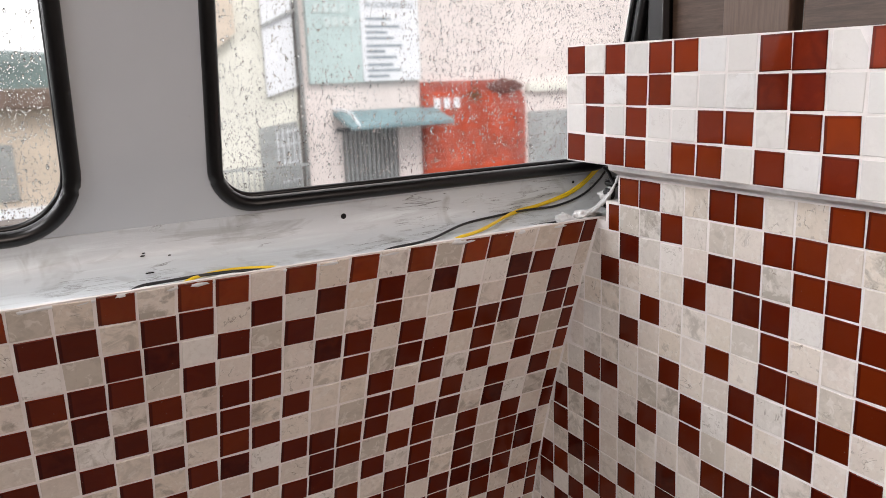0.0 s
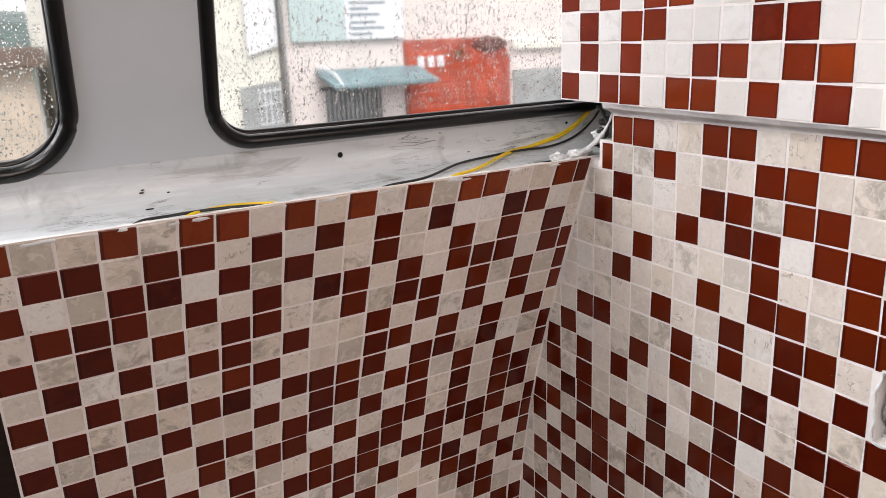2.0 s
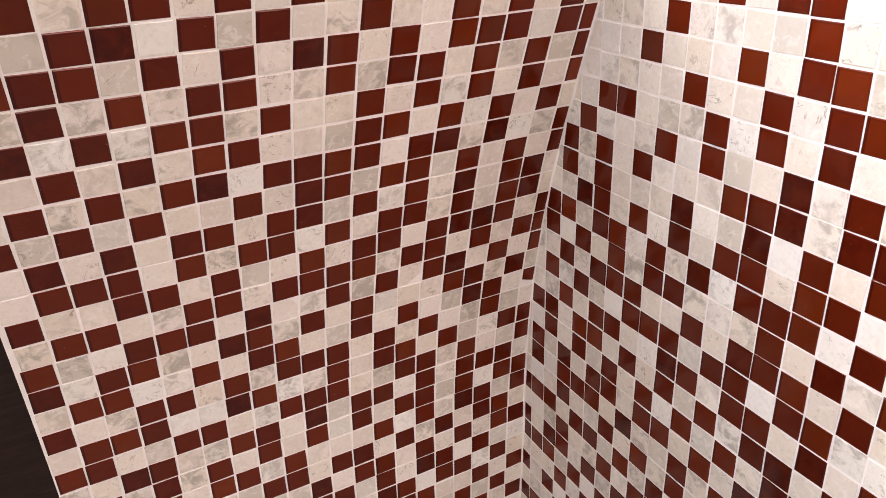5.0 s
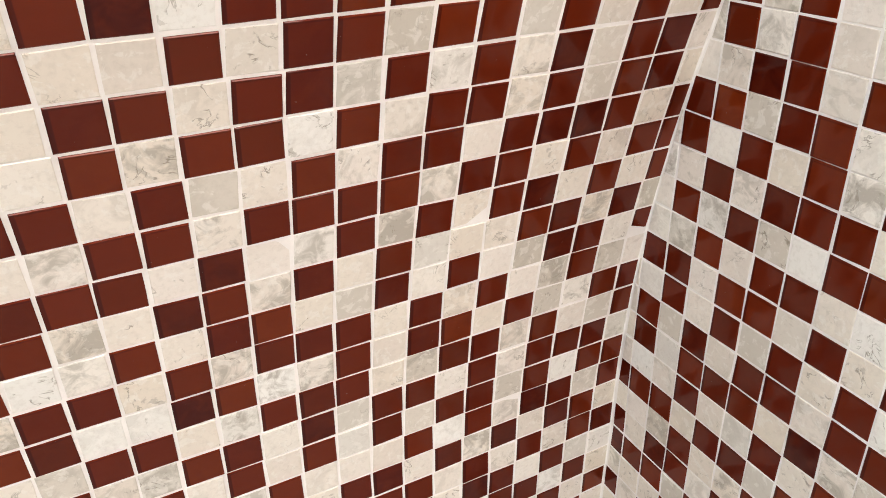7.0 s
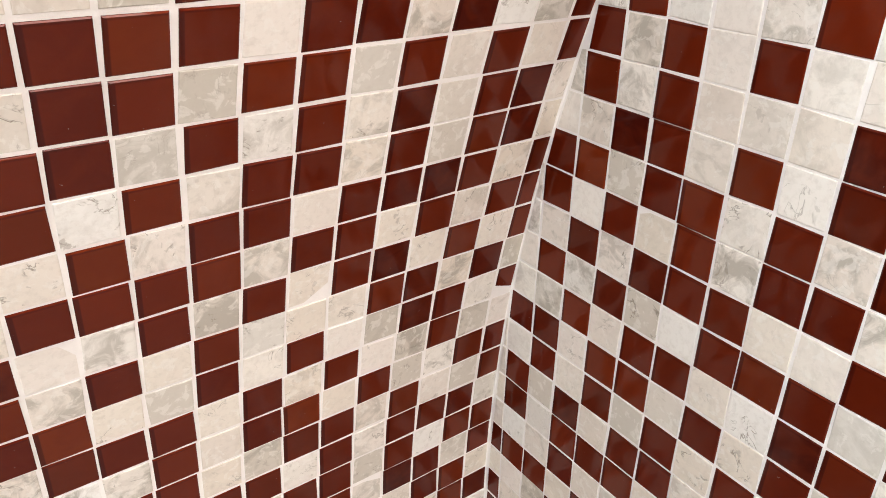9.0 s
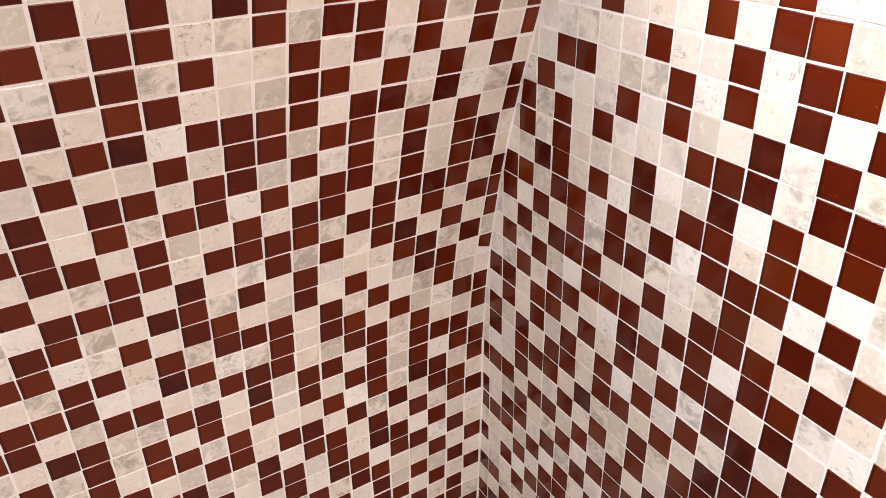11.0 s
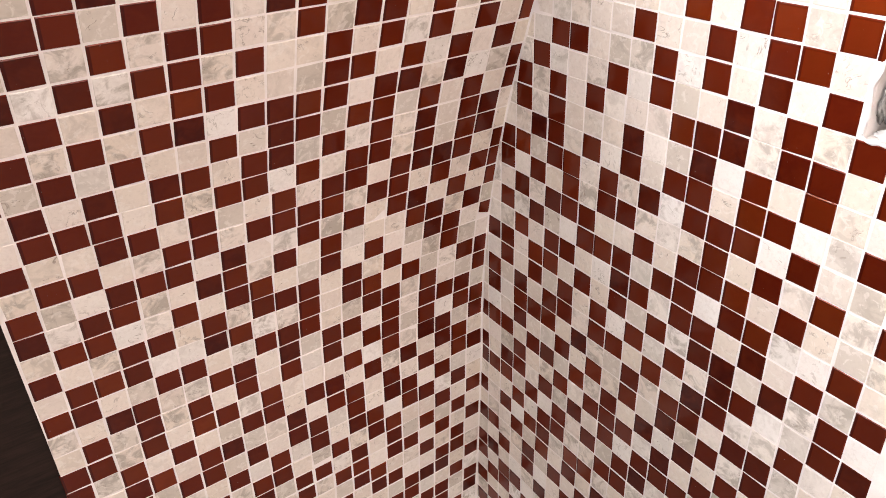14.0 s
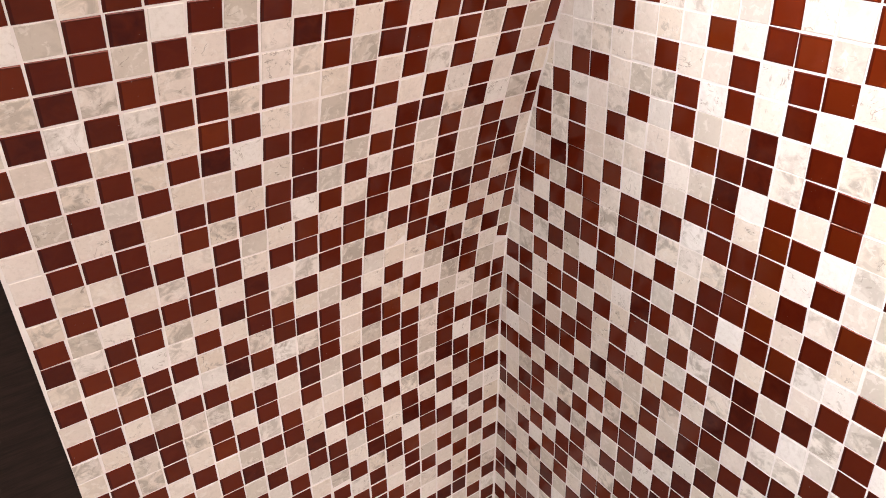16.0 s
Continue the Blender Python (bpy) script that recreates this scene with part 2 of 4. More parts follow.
def body_paint(name, worn):
    m, n, l, b = material(name, rough=0.36)
    tc = n.new("ShaderNodeTexCoord").outputs["Object"]
    a = noise_tex(n, l, 5, 4, 0.6, tc, 0.4)
    col = ramp(n, l, a, ((0.3, (0.47, 0.505, 0.535)), (0.7, (0.525, 0.555, 0.58))))
    g = noise_tex(n, l, 700, 2, 0.5, tc)
    d = noise_tex(n, l, 120, 2, 0.5, tc)
    if worn:
        mp = n.new("ShaderNodeMapping")
        l.new(tc, mp.inputs[0])
        mp.inputs["Scale"].default_value = (7, 60, 60)
        s = noise_tex(n, l, 1.3, 6, 0.62, mp.outputs[0], 0.6)
        # lighter base than the body paint stands in for light on the upturned fold
        col = ramp(n, l, a, ((0.3, (0.56, 0.59, 0.61)), (0.7, (0.63, 0.655, 0.67))))
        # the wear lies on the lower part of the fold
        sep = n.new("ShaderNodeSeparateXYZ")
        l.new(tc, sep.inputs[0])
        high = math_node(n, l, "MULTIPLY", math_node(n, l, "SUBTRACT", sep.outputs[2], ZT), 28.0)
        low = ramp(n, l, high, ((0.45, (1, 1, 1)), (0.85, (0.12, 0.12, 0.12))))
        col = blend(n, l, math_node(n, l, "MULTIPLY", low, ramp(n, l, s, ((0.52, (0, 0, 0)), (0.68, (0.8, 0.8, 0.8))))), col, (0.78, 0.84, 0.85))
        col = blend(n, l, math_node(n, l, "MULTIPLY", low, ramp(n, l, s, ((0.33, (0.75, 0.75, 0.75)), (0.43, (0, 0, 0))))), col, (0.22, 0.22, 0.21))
        # white haze, stronger towards the lower edge, with a ragged upper edge
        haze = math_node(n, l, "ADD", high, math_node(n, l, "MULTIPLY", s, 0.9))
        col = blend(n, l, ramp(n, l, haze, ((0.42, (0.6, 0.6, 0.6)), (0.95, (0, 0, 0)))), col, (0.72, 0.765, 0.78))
        grime = noise_tex(n, l, 26, 4, 0.6, tc, 0.8)
        col = blend(n, l, ramp(n, l, grime, ((0.55, (0, 0, 0)), (0.70, (0.6, 0.6, 0.6)))), col, (0.27, 0.27, 0.25))
        # broken hairline scratches along the sill
        mq = n.new("ShaderNodeMapping")
        l.new(tc, mq.inputs[0])
        mq.inputs["Scale"].default_value = (9, 70, 70)
        q = noise_tex(n, l, 1.6, 5, 0.6, mq.outputs[0], 1.0)
        line = ramp(n, l, math_node(n, l, "ABSOLUTE", math_node(n, l, "SUBTRACT", q, 0.5), 0.0), ((0.0, (1, 1, 1)), (0.018, (0, 0, 0))))
        gate = ramp(n, l, noise_tex(n, l, 17, 2, 0.5, tc), ((0.53, (0, 0, 0)), (0.60, (0.8, 0.8, 0.8))))
        line = math_node(n, l, "MULTIPLY", line, gate)
        col = blend(n, l, line, col, (0.09, 0.085, 0.08))
        bump(n, l, b, math_node(n, l, "SUBTRACT", s, line), 0.5, 0.0018)
    else:
        bump(n, l, b, g, 0.12, 0.0003)
    col = blend(n, l, ramp(n, l, d, ((0.78, (0, 0, 0)), (0.81, (0.6, 0.6, 0.6)))), col, (0.14, 0.13, 0.12))
    l.new(col, b.inputs["Base Color"])
    return m


PAINT, PAINT_WORN = body_paint("grey_body_paint", False), body_paint("scuffed_brightened_body_paint", True)


def pane_material():
    m, n, l, b = material("wet_window_glass", (0.96, 0.97, 0.97), 0.05)
    b.inputs["Transmission Weight"].default_value, b.inputs["IOR"].default_value = 1.0, 1.30
    return m


def water_material():
    m, n, l, b = material("water", (1, 1, 1), 0.0)
    b.inputs["Transmission Weight"].default_value, b.inputs["IOR"].default_value = 1.0, 1.33
    return m


PANE, WATER = pane_material(), water_material()


# ---- building helpers ----
def mesh_from(name, bm, mat):
    me = bpy.data.meshes.new(name)
    bm.normal_update()
    bm.to_mesh(me)
    bm.free()
    for mt in (mat if isinstance(mat, (list, tuple)) else (mat,)):
        me.materials.append(mt)
    return me


def part(name, bm, mat, parent=None, label=""):
    ob = new(name, mesh_from(name, bm, mat))
    if parent is not None:
        ob.parent = parent
    return tagged(ob, label)


def thing(name, label, category, kind="", place=(0, 0, 0), group=""):
    ob = new(name)
    ob.location = place
    ob.empty_display_size = 0.05
    bpy.context.view_layer.update()
    return tagged(ob, label, category, group, kind)


def under(ob, parent):
    ob.parent = parent
    ob.matrix_parent_inverse = parent.matrix_basis.inverted()
    return ob


def box(x0, y0, z0, x1, y1, z1, bevel=0.0):
    bm = bmesh.new()
    bmesh.ops.create_cube(bm, size=1, matrix=Matrix.Translation(((x0 + x1) / 2, (y0 + y1) / 2, (z0 + z1) / 2)) @ Matrix.Diagonal((abs(x1 - x0), abs(y1 - y0), abs(z1 - z0), 1)))
    if bevel:
        bmesh.ops.bevel(bm, geom=bm.edges[:], offset=bevel, segments=2, affect="EDGES", profile=0.6)
    return bm


def tube(points, radius, sides=10, closed=False):
    """A round tube along points."""
    bm = bmesh.new()
    pts = [Vector(p) for p in points]
    rings = []
    for a, p in enumerate(pts):
        before, after = (pts[a - 1], pts[(a + 1) % len(pts)]) if closed else (pts[max(a - 1, 0)], pts[min(a + 1, len(pts) - 1)])
        t = (after - before).normalized()
        up = Vector((0, 0, 1)) if abs(t.z) < 0.95 else Vector((0, 1, 0))
        u = t.cross(up).normalized()
        v = u.cross(t)
        rings.append([bm.verts.new(p + (u * math.cos(q) + v * math.sin(q)) * radius) for q in (2 * math.pi * s / sides for s in range(sides))])
    n = len(rings)
    for a in range(n if closed else n - 1):
        for s in range(sides):
            f = bm.faces.new((rings[a][s], rings[a][(s + 1) % sides], rings[(a + 1) % n][(s + 1) % sides], rings[(a + 1) % n][s]))
            f.smooth = True
    if not closed:
        bm.faces.new(rings[0][::-1])
        bm.faces.new(rings[-1])
    return bm


def smooth_path(points, steps=8):
    """Catmull-Rom points through the given ones."""
    p = [Vector(q) for q in points]
    p = [2 * p[0] - p[1]] + p + [2 * p[-1] - p[-2]]
    out = []
    for a in range(1, len(p) - 2):
        for s in range(steps):
            t = s / steps
            out.append(0.5 * (2 * p[a] + (p[a + 1] - p[a - 1]) * t + (2 * p[a - 1] - 5 * p[a] + 4 * p[a + 1] - p[a + 2]) * t * t + (3 * p[a] - p[a - 1] - 3 * p[a + 1] + p[a + 2]) * t ** 3))
    return out + [p[-2]]


# ---- mosaic ----
TILE = 0.0233
RISE, SINK = 0.0004, 0.002


def tile_corners(bm, corners, bevel, rise, base=None):
    """A tile on four corners (x, y), with a bevelled upper edge."""
    m = base or Matrix()
    c = Vector((sum(p[0] for p in corners) / 4, sum(p[1] for p in corners) / 4))
    rings = []
    for h, inset in ((-SINK, 0), (rise - bevel * 0.6, 0), (rise, bevel)):
        ring = []
        for p in corners:
            q = Vector(p)
            d = c - q
            q = q + Vector((math.copysign(min(inset, abs(d.x)), d.x), math.copysign(min(inset, abs(d.y)), d.y)))
            ring.append(bm.verts.new(m @ Vector((q.x, q.y, h))))
        rings.append(ring)
    for a in range(2):
        for s in range(4):
            bm.faces.new((rings[a][s], rings[a][(s + 1) % 4], rings[a + 1][(s + 1) % 4], rings[a + 1][s]))
    bm.faces.new(rings[2])


def tile_mesh(name, mat, bevel, rise, worn):
    bm = bmesh.new()
    h = TILE / 2
    rnd = lambda: random.uniform(-worn, worn)
    tile_corners(bm, [(-h + rnd(), -h + rnd()), (h + rnd(), -h + rnd()), (h + rnd(), h + rnd()), (-h + rnd(), h + rnd())], bevel, rise)
    return mesh_from(name, bm, mat)


STONES = [tile_mesh("stone_tile", STONE, 0.0004, RISE, 0.0005) for _ in range(8)]
PLAIN = [tile_mesh("stone_tile", STONE_PLAIN, 0.0005, RISE, 0.0004) for _ in range(5)]
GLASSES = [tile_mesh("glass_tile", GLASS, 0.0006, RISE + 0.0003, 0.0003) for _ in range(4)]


# brighter copy for the top row, its backlit glow painted in
LIT_GLASSES = [tile_mesh("glass_tile", GLASS_LIT, 0.0006, RISE + 0.0003, 0.0003) for _ in range(2)]


def lay(parent, cells, limit=295, stones=STONES):
    """Lays tiles: cells of (order, matrix, red, corners or None). The first ones become pieces, the rest one joined part of each kind."""
    cells = sorted(cells, key=lambda c: c[0])
    count = {True: 0, False: 0}
    rest = {True: bmesh.new(), False: bmesh.new()}
    h = TILE / 2
    for _, m, kind, corners in cells:
        red = kind is not False
        m = m @ Matrix.Translation((random.gauss(0, 0.00022), random.gauss(0, 0.00022), random.gauss(0, 0.00012))) @ Euler((random.gauss(0, 0.006), random.gauss(0, 0.006), random.gauss(0, 0.008))).to_matrix().to_4x4()
        count[red] += 1
        if count[red] > limit:
            tile_corners(rest[red], corners or [(-h, -h), (h, -h), (h, h), (-h, h)], 0.0011 if red else 0.0006, RISE, m)
            continue
        if corners:
            bm = bmesh.new()
            tile_corners(bm, corners, 0.0005, RISE)
            me = mesh_from("cut_tile", bm, GLASS if red else STONE)
        else:
            me = random.choice((LIT_GLASSES if kind == "open" else GLASSES) if red else stones)
            if not red:
                m = m @ pose(0, 0, 0, 0, 0, random.choice((0, 90, 180, 270)))
        ob = new("glass_tile" if red else "stone_tile", me)
        ob.parent = parent
        ob.matrix_basis = m
    for red, bm in rest.items():
        if len(bm.verts):
            tagged(part("glass_tiles" if red else "stone_tiles", bm, GLASS_FAR if red else STONE_FAR, parent), kind="stuff")
        else:
            bm.free()


# rows from the top, R for red glass and a dot for marble
SIDE = [
    "R..R.RR.R.R.R.RR..RR",
    ".RR.RR.R.R.R.R..RR..",
    "R..RR.R.R..R..R.R.R.",
    ".RRR.R.R.RR.R.RRR.RR",
    "R.R.R.RR..R.RR.R.R.R",
    ".R.R.RR.R..R.R.R.R.R",
    "R.R.R.RR...RR.R.R.R.",
    ".R.R.RR.RRRR.RR.R..R",
    "R.R.R..R.RR.RR.R.R.R",
    ".R.R.RR.RR.R.R.R.RR.",
    ".RRR.R.RR.R.RR.R.RR.",
    "R..RR.R..R.RR.RRRR.R",
    ".RR..RR.RRRR.RR.R.RR",
    "R..RRR.R..R.R.RR.R.R",
    "R.RR..RR.R.R...RR.R.",
    ".RR..R.RR..R.R..RR.R",
    "R..RR.R.RRR.R.R..R..",
    ".RRR..RR..R.RR.R..RR",
    "RR..RR..RRR..RR.R..R",
    "..RR..RR.R.RR.R.RRR.",
    ".R.R.R.R.R.R.RR.R.RR",
    "RR.R.RR.R...R.R.RR.R",
    "R.R.R..RR.RR.R.R.RR.",
    "..RR.RR..R.RR.R.R.RR",
    "R.R.RR.R.RR.R.RR.R..",
    ".RR...R.R.R.RR.RR.R.",
    "R.R.RR.RR..R.RR..R.R",
    ".R.R.R.R.RR.R.R.R.R.",
    "R..RR..R.R.RR.RR.R.R",
    ".RR..RR..R..RR..R.R.",
    "R..RR..RR..R.RR..RR.",
    ".RR..RR..RR....RRR.R",
    "R..RR..RR..RR.RR..R.",
    ".RR..RR..RR..RR.RR.R",
    "R.RR..R.RR.R..RR.R.R",
    ".R..RR.R..R.RR..R.R.",
]
PARTITION = [
    "........RR..RR..RR..R",
    ".......R..R...RR..RR.",
    "........R...RR.RR..R.",
    ".......R...R.RR.RR..R",
    ".........R....R..RR..",
    "........R...R.RR.RR.R",
    "..........R..R.RR...R",
    "......RR...R.R.R.R...",
    ".....R...R.R..R.R.R.R",
    "....R.R.R...RRR.RR.R.",
    "....R.R...R..R.R.R..R",
    ".....RR.R.R.RR.RR..R.",
    "...RR.RR.R.R.RRR.R...",
    "...R.R.R.RR...R.R.R.R",
    "....R.RRR..R.RRR.R...",
    "...R.R..RRR.RR.RR..R.",
    "....R.RR..RR.RR.R.R.R",
    "..RR.RR.R.R.R.RR.R.R.",
    "...R.R.R.R.R.R.RR..RR",
    "..R.R.RR.RR.R.RR..R..",
    "..R.RRR.R..R.RR.RR..R",
    "....R..R.R.R.R.R.R.R.",
    ".RRR.RR.R.R.R.R.R.R..",
    "....R..R.RRR.R.R.R..R",
    ".R.RR.R.R.R.RRR.R..R.",
    ".RRR.R.R.R.RR..R..R..",
    "....R.RR..RR..R..R...",
    ".R.R.RR.RR...R..R....",
    "....R.R.R.R.R..R.R...",
    ".RR..R.R.R.R..R.R....",
    "...R.R..R.R..R.R.....",
    ".RR...R..R..R.R..R...",
    ".R.RR..R..RR..R......",
    "..RR.R..RR..R..R.....",
    ".R..R.R..R.R..R......",
    "..RR.R..R.R..R..R....",
    ".R..R..R.R.R..R......",
]
LEDGE = [
    "R.R.RR..RR.R.R..R.",
    ".R.RR...RR..R.R.RR",
    ".R.R..RR.RR..R.R..",
    "R.RR.RR.R.R.R..R.R",
]


# ---- structure: the tiled side wall ----
ROWS_SIDE, ROWS_PART = len(SIDE), len(PARTITION)


def side_wall():
    bm = bmesh.new()
    x0, x1 = CW * FIRST_J + 0.0009, PX + 0.03
    front, back = [], []
    steps = 90
    for a in range(steps + 1):
        i = -0.04 + (39.5 + 0.04) * a / steps
        f = side_frame(i, 0)
        p, n = f.translation, f.col[2].to_3d()
        front.append([bm.verts.new((x, p.y, p.z)) for x in (x0, x1)])
        q = p - n * (0.0012 + 0.0148 * min(1.0, max(0.0, i) / 2.5))
        back.append([bm.verts.new((x, q.y, q.z)) for x in (x0, x1)])
    for a in range(steps):
        bm.faces.new((front[a][0], front[a + 1][0], front[a + 1][1], front[a][1]))
        bm.faces.new((back[a][0], back[a][1], back[a + 1][1], back[a + 1][0]))
        bm.faces.new((front[a][0], back[a][0], back[a + 1][0], front[a + 1][0]))
        bm.faces.new((front[a][1], front[a + 1][1], back[a + 1][1], back[a][1]))
    bm.faces.new((front[0][0], front[0][1], back[0][1], back[0][0]))
    bm.faces.new((front[-1][1], front[-1][0], back[-1][0], back[-1][1]))
    return tagged(new("wall_side", mesh_from("wall_side", bm, GROUT)), "curved side wall with red glass and cream marble mosaic in pale grout", "wall", kind="structure")


WALL_SIDE = side_wall()
cells = []
for i, row in enumerate(SIDE):
    for c, ch in enumerate(row):
        j = FIRST_J + c
        corners = None
        h = TILE / 2
        if j == 16:
            cut = corner_x(i + 0.5) - 0.0004 - side_tile(i + 0.5, j + 0.5).translation.x
            corners = [(-h, -h), (min(h, cut), -h), (min(h, cut), h), (-h, h)]
        # red tiles of the top row take the glass with the painted glow
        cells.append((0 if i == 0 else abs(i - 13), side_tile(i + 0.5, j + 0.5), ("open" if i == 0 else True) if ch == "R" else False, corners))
lay(WALL_SIDE, cells)


# ---- structure: the tiled partition with its open pipe hole ----
HOLE_M, HOLE_K = (5.98, 8.0), (10.22, 11.9)
K_END = 15


def partition():
    """The wall's slab, cut back beside the window sill and open at the pipe hole."""
    bm = bmesh.new()
    rows = [-0.02, 0.98, 1.74, HOLE_M[0], HOLE_M[1], 39.0]
    cols = [-7.6, -0.72, -0.08, HOLE_K[0], HOLE_K[1], K_END]
    gone = {(0, 0), (0, 1), (1, 0), (3, 3)}
    f, k = [[[bm.verts.new(partition_point(m, c, h)) for c in cols] for m in rows] for h in (0.0, -0.03)]
    for a in range(5):
        for b in range(5):
            if (a, b) in gone:
                continue
            bm.faces.new((f[a][b], f[a + 1][b], f[a + 1][b + 1], f[a][b + 1]))
            bm.faces.new((k[a][b], k[a][b + 1], k[a + 1][b + 1], k[a + 1][b]))
            for da, db, p, q in ((-1, 0, (a, b), (a, b + 1)), (1, 0, (a + 1, b + 1), (a + 1, b)), (0, -1, (a + 1, b), (a, b)), (0, 1, (a, b + 1), (a + 1, b + 1))):
                c, d = a + da, b + db
                if (c, d) in gone or not (0 <= c < 5 and 0 <= d < 5):
                    bm.faces.new((f[p[0]][p[1]], f[q[0]][q[1]], k[q[0]][q[1]], k[p[0]][p[1]]))
    for v in [v for v in bm.verts if not v.link_faces]:
        bm.verts.remove(v)
    bmesh.ops.recalc_face_normals(bm, faces=bm.faces[:])
    return tagged(new("wall_partition", mesh_from("wall_partition", bm, GROUT)), "partition wall with red glass and cream marble mosaic, open pipe hole", "wall", kind="structure")


WALL_PART = partition()
cells = []
K0 = -8
for m, row in enumerate(PARTITION):
    for c, ch in enumerate(row):
        k = K0 + c
        top, bottom = corner_column(m + 0.06), corner_column(m + 0.94)
        if k + 0.9 <= min(top, bottom) or (k in (10, 11) and m in (6, 7)) or (m == 0 and k < 0):
            continue
        if m == 1:
            top, bottom = max(top, -0.68), max(bottom, -0.68)
        corners = None
        h = TILE / 2
        if k < max(top, bottom) + 0.12:
            lt, lb = ((max(v + 0.11, k + 0.046) - k - 0.5) * P for v in (top, bottom))
            if min(lt, lb) > h - 0.003:
                continue
            corners = [(min(lb, h - 0.001), -h), (h, -h), (h, h), (min(lt, h - 0.001), h)]
        cells.append((abs(m - 12), partition_tile(m + 0.5, k + 0.5), ch == "R", corners))
lay(WALL_PART, cells)


# ---- structure: tiled ledge over the partition ----
LX, LTOP = 0.4065, ZT + 0.1533
LEDGE_AT = Matrix(((EK.x, 0, -math.cos(PB), LX), (EK.y, 0, -math.sin(PB), 0.0235), (-0.0135, 1, 0, LTOP), (0, 0, 0, 1)))   # along, up, out of the face


def ledge():
    bm = box(-0.0004, -0.1005, -0.055, 0.47, 0.0, 0.0, 0.0006)
    bmesh.ops.transform(bm, matrix=LEDGE_AT, verts=bm.verts)
    return tagged(new("ledge", mesh_from("ledge", bm, GROUT)), "boxed ledge faced with red glass and white marble mosaic", "ledge", kind="structure")


LEDGE_OB = ledge()
cells = []
for m, row in enumerate(LEDGE):
    for c, ch in enumerate(row):
        cells.append((c, LEDGE_AT @ Matrix.Translation((0.02546 * (c + 0.5), -0.0250 * (m + 0.5), 0)), ch == "R", None))
lay(LEDGE_OB, cells, stones=PLAIN)


DIRTY = simple("dirty_filler", (0.42, 0.41, 0.39), 0.8, scale=110, spread=0.75, bumpy=0.002, fine=260)
FILLER_GREY = simple("grey_filler", (0.82, 0.81, 0.80), 0.8, scale=40, spread=0.3, bumpy=0.001, fine=120)


def bead(points, radius, lump, sides=10):
    """An uneven line of filler."""
    bm = tube(points, radius, sides)
    for v in bm.verts:
        q = v.co * 90
        v.co += Vector((noise.noise(q), noise.noise(q + Vector((7, 3, 1))), noise.noise(q + Vector((2, 9, 5))))) * lump
    return bm


bm = bmesh.new()
n = 60
loops = []
for a in range(n + 1):
    d = 0.0515 + 0.4135 * a / n
    wob = 0.0009 * noise.noise(Vector((d * 60, 1.3, 0)))
    low = partition_point(-0.02, (d - 0.0525) / P)
    up = LEDGE_AT @ Vector((d, -0.1005, 0))
    ring = [up + EN * -0.003 + Vector((0, 0, 0.0003)), up.lerp(low, 0.45) + EN * (0.003 + wob) + Vector((0, 0, wob)), low + EN * (0.0012 + wob), low + EN * 0.0003 - Vector((0, 0, 0.0012)), low - EN * 0.02, up - EN * 0.02]
    loops.append([bm.verts.new(p) for p in ring])
for a in range(n):
    for s in range(6):
        bm.faces.new((loops[a][s], loops[a][(s + 1) % 6], loops[a + 1][(s + 1) % 6], loops[a + 1][s]))
bm.faces.new(loops[0][::-1])
bm.faces.new(loops[-1])
tagged(part("ledge_joint", bm, FILLER_GREY), "grey smeared filler joint under the tiled ledge", "filler", kind="structure")

# white grout coat along the upper edge of the side wall, and the corner bead
tagged(part("edge_filler", bead([(CW * -3 + 0.4975 * a / 60, 0.0030 + 0.0005 * math.sin(a), ZT - 0.0014) for a in range(61)], 0.0026, 0.0016), FILLER), "white filler smeared along the upper tile edge", "filler", kind="structure")
line = []
for a in range(70):
    i = 0.6 + 38.2 * a / 69
    f = side_frame(i, 0)
    line.append(Vector((corner_x(i) + 0.0002, f.translation.y - 0.0002, f.translation.z)))
tagged(part("corner_joint", bead(line, 0.0010, 0.0006, 8), GROUT), "white grout joint in the wall corner", "joint", kind="structure")


# ---- structure: painted body side with two windows ----
W0 = Vector((0, 0.0535, ZT + 0.04))
WS = Vector((0, -WIN_LEAN, 1)).normalized()      # up along the leaning body side
WN = Vector((0, -1, -WIN_LEAN)).normalized()     # towards the inside


def win_point(x, s, h=0.0):
    return W0 + Vector((x, 0, 0)) + WS * s + WN * h


def round_rect(x0, s0, x1, s1, r, n=10):
    out = []
    for cx, cs, a0 in ((x1 - r, s0 + r, -90), (x1 - r, s1 - r, 0), (x0 + r, s1 - r, 90), (x0 + r, s0 + r, 180)):
        for a in range(n + 1):
            q = radians(a0 + 90 * a / n)
            out.append((cx + r * math.cos(q), cs + r * math.sin(q)))
    return out


MAIN = (0.0903, -0.0035, 0.497, 0.42, 0.034)
# lengthened beyond what is seen, as an opening for the added lamp
LEFT = (-1.25, -0.009, 0.0040, 0.42, 0.046)


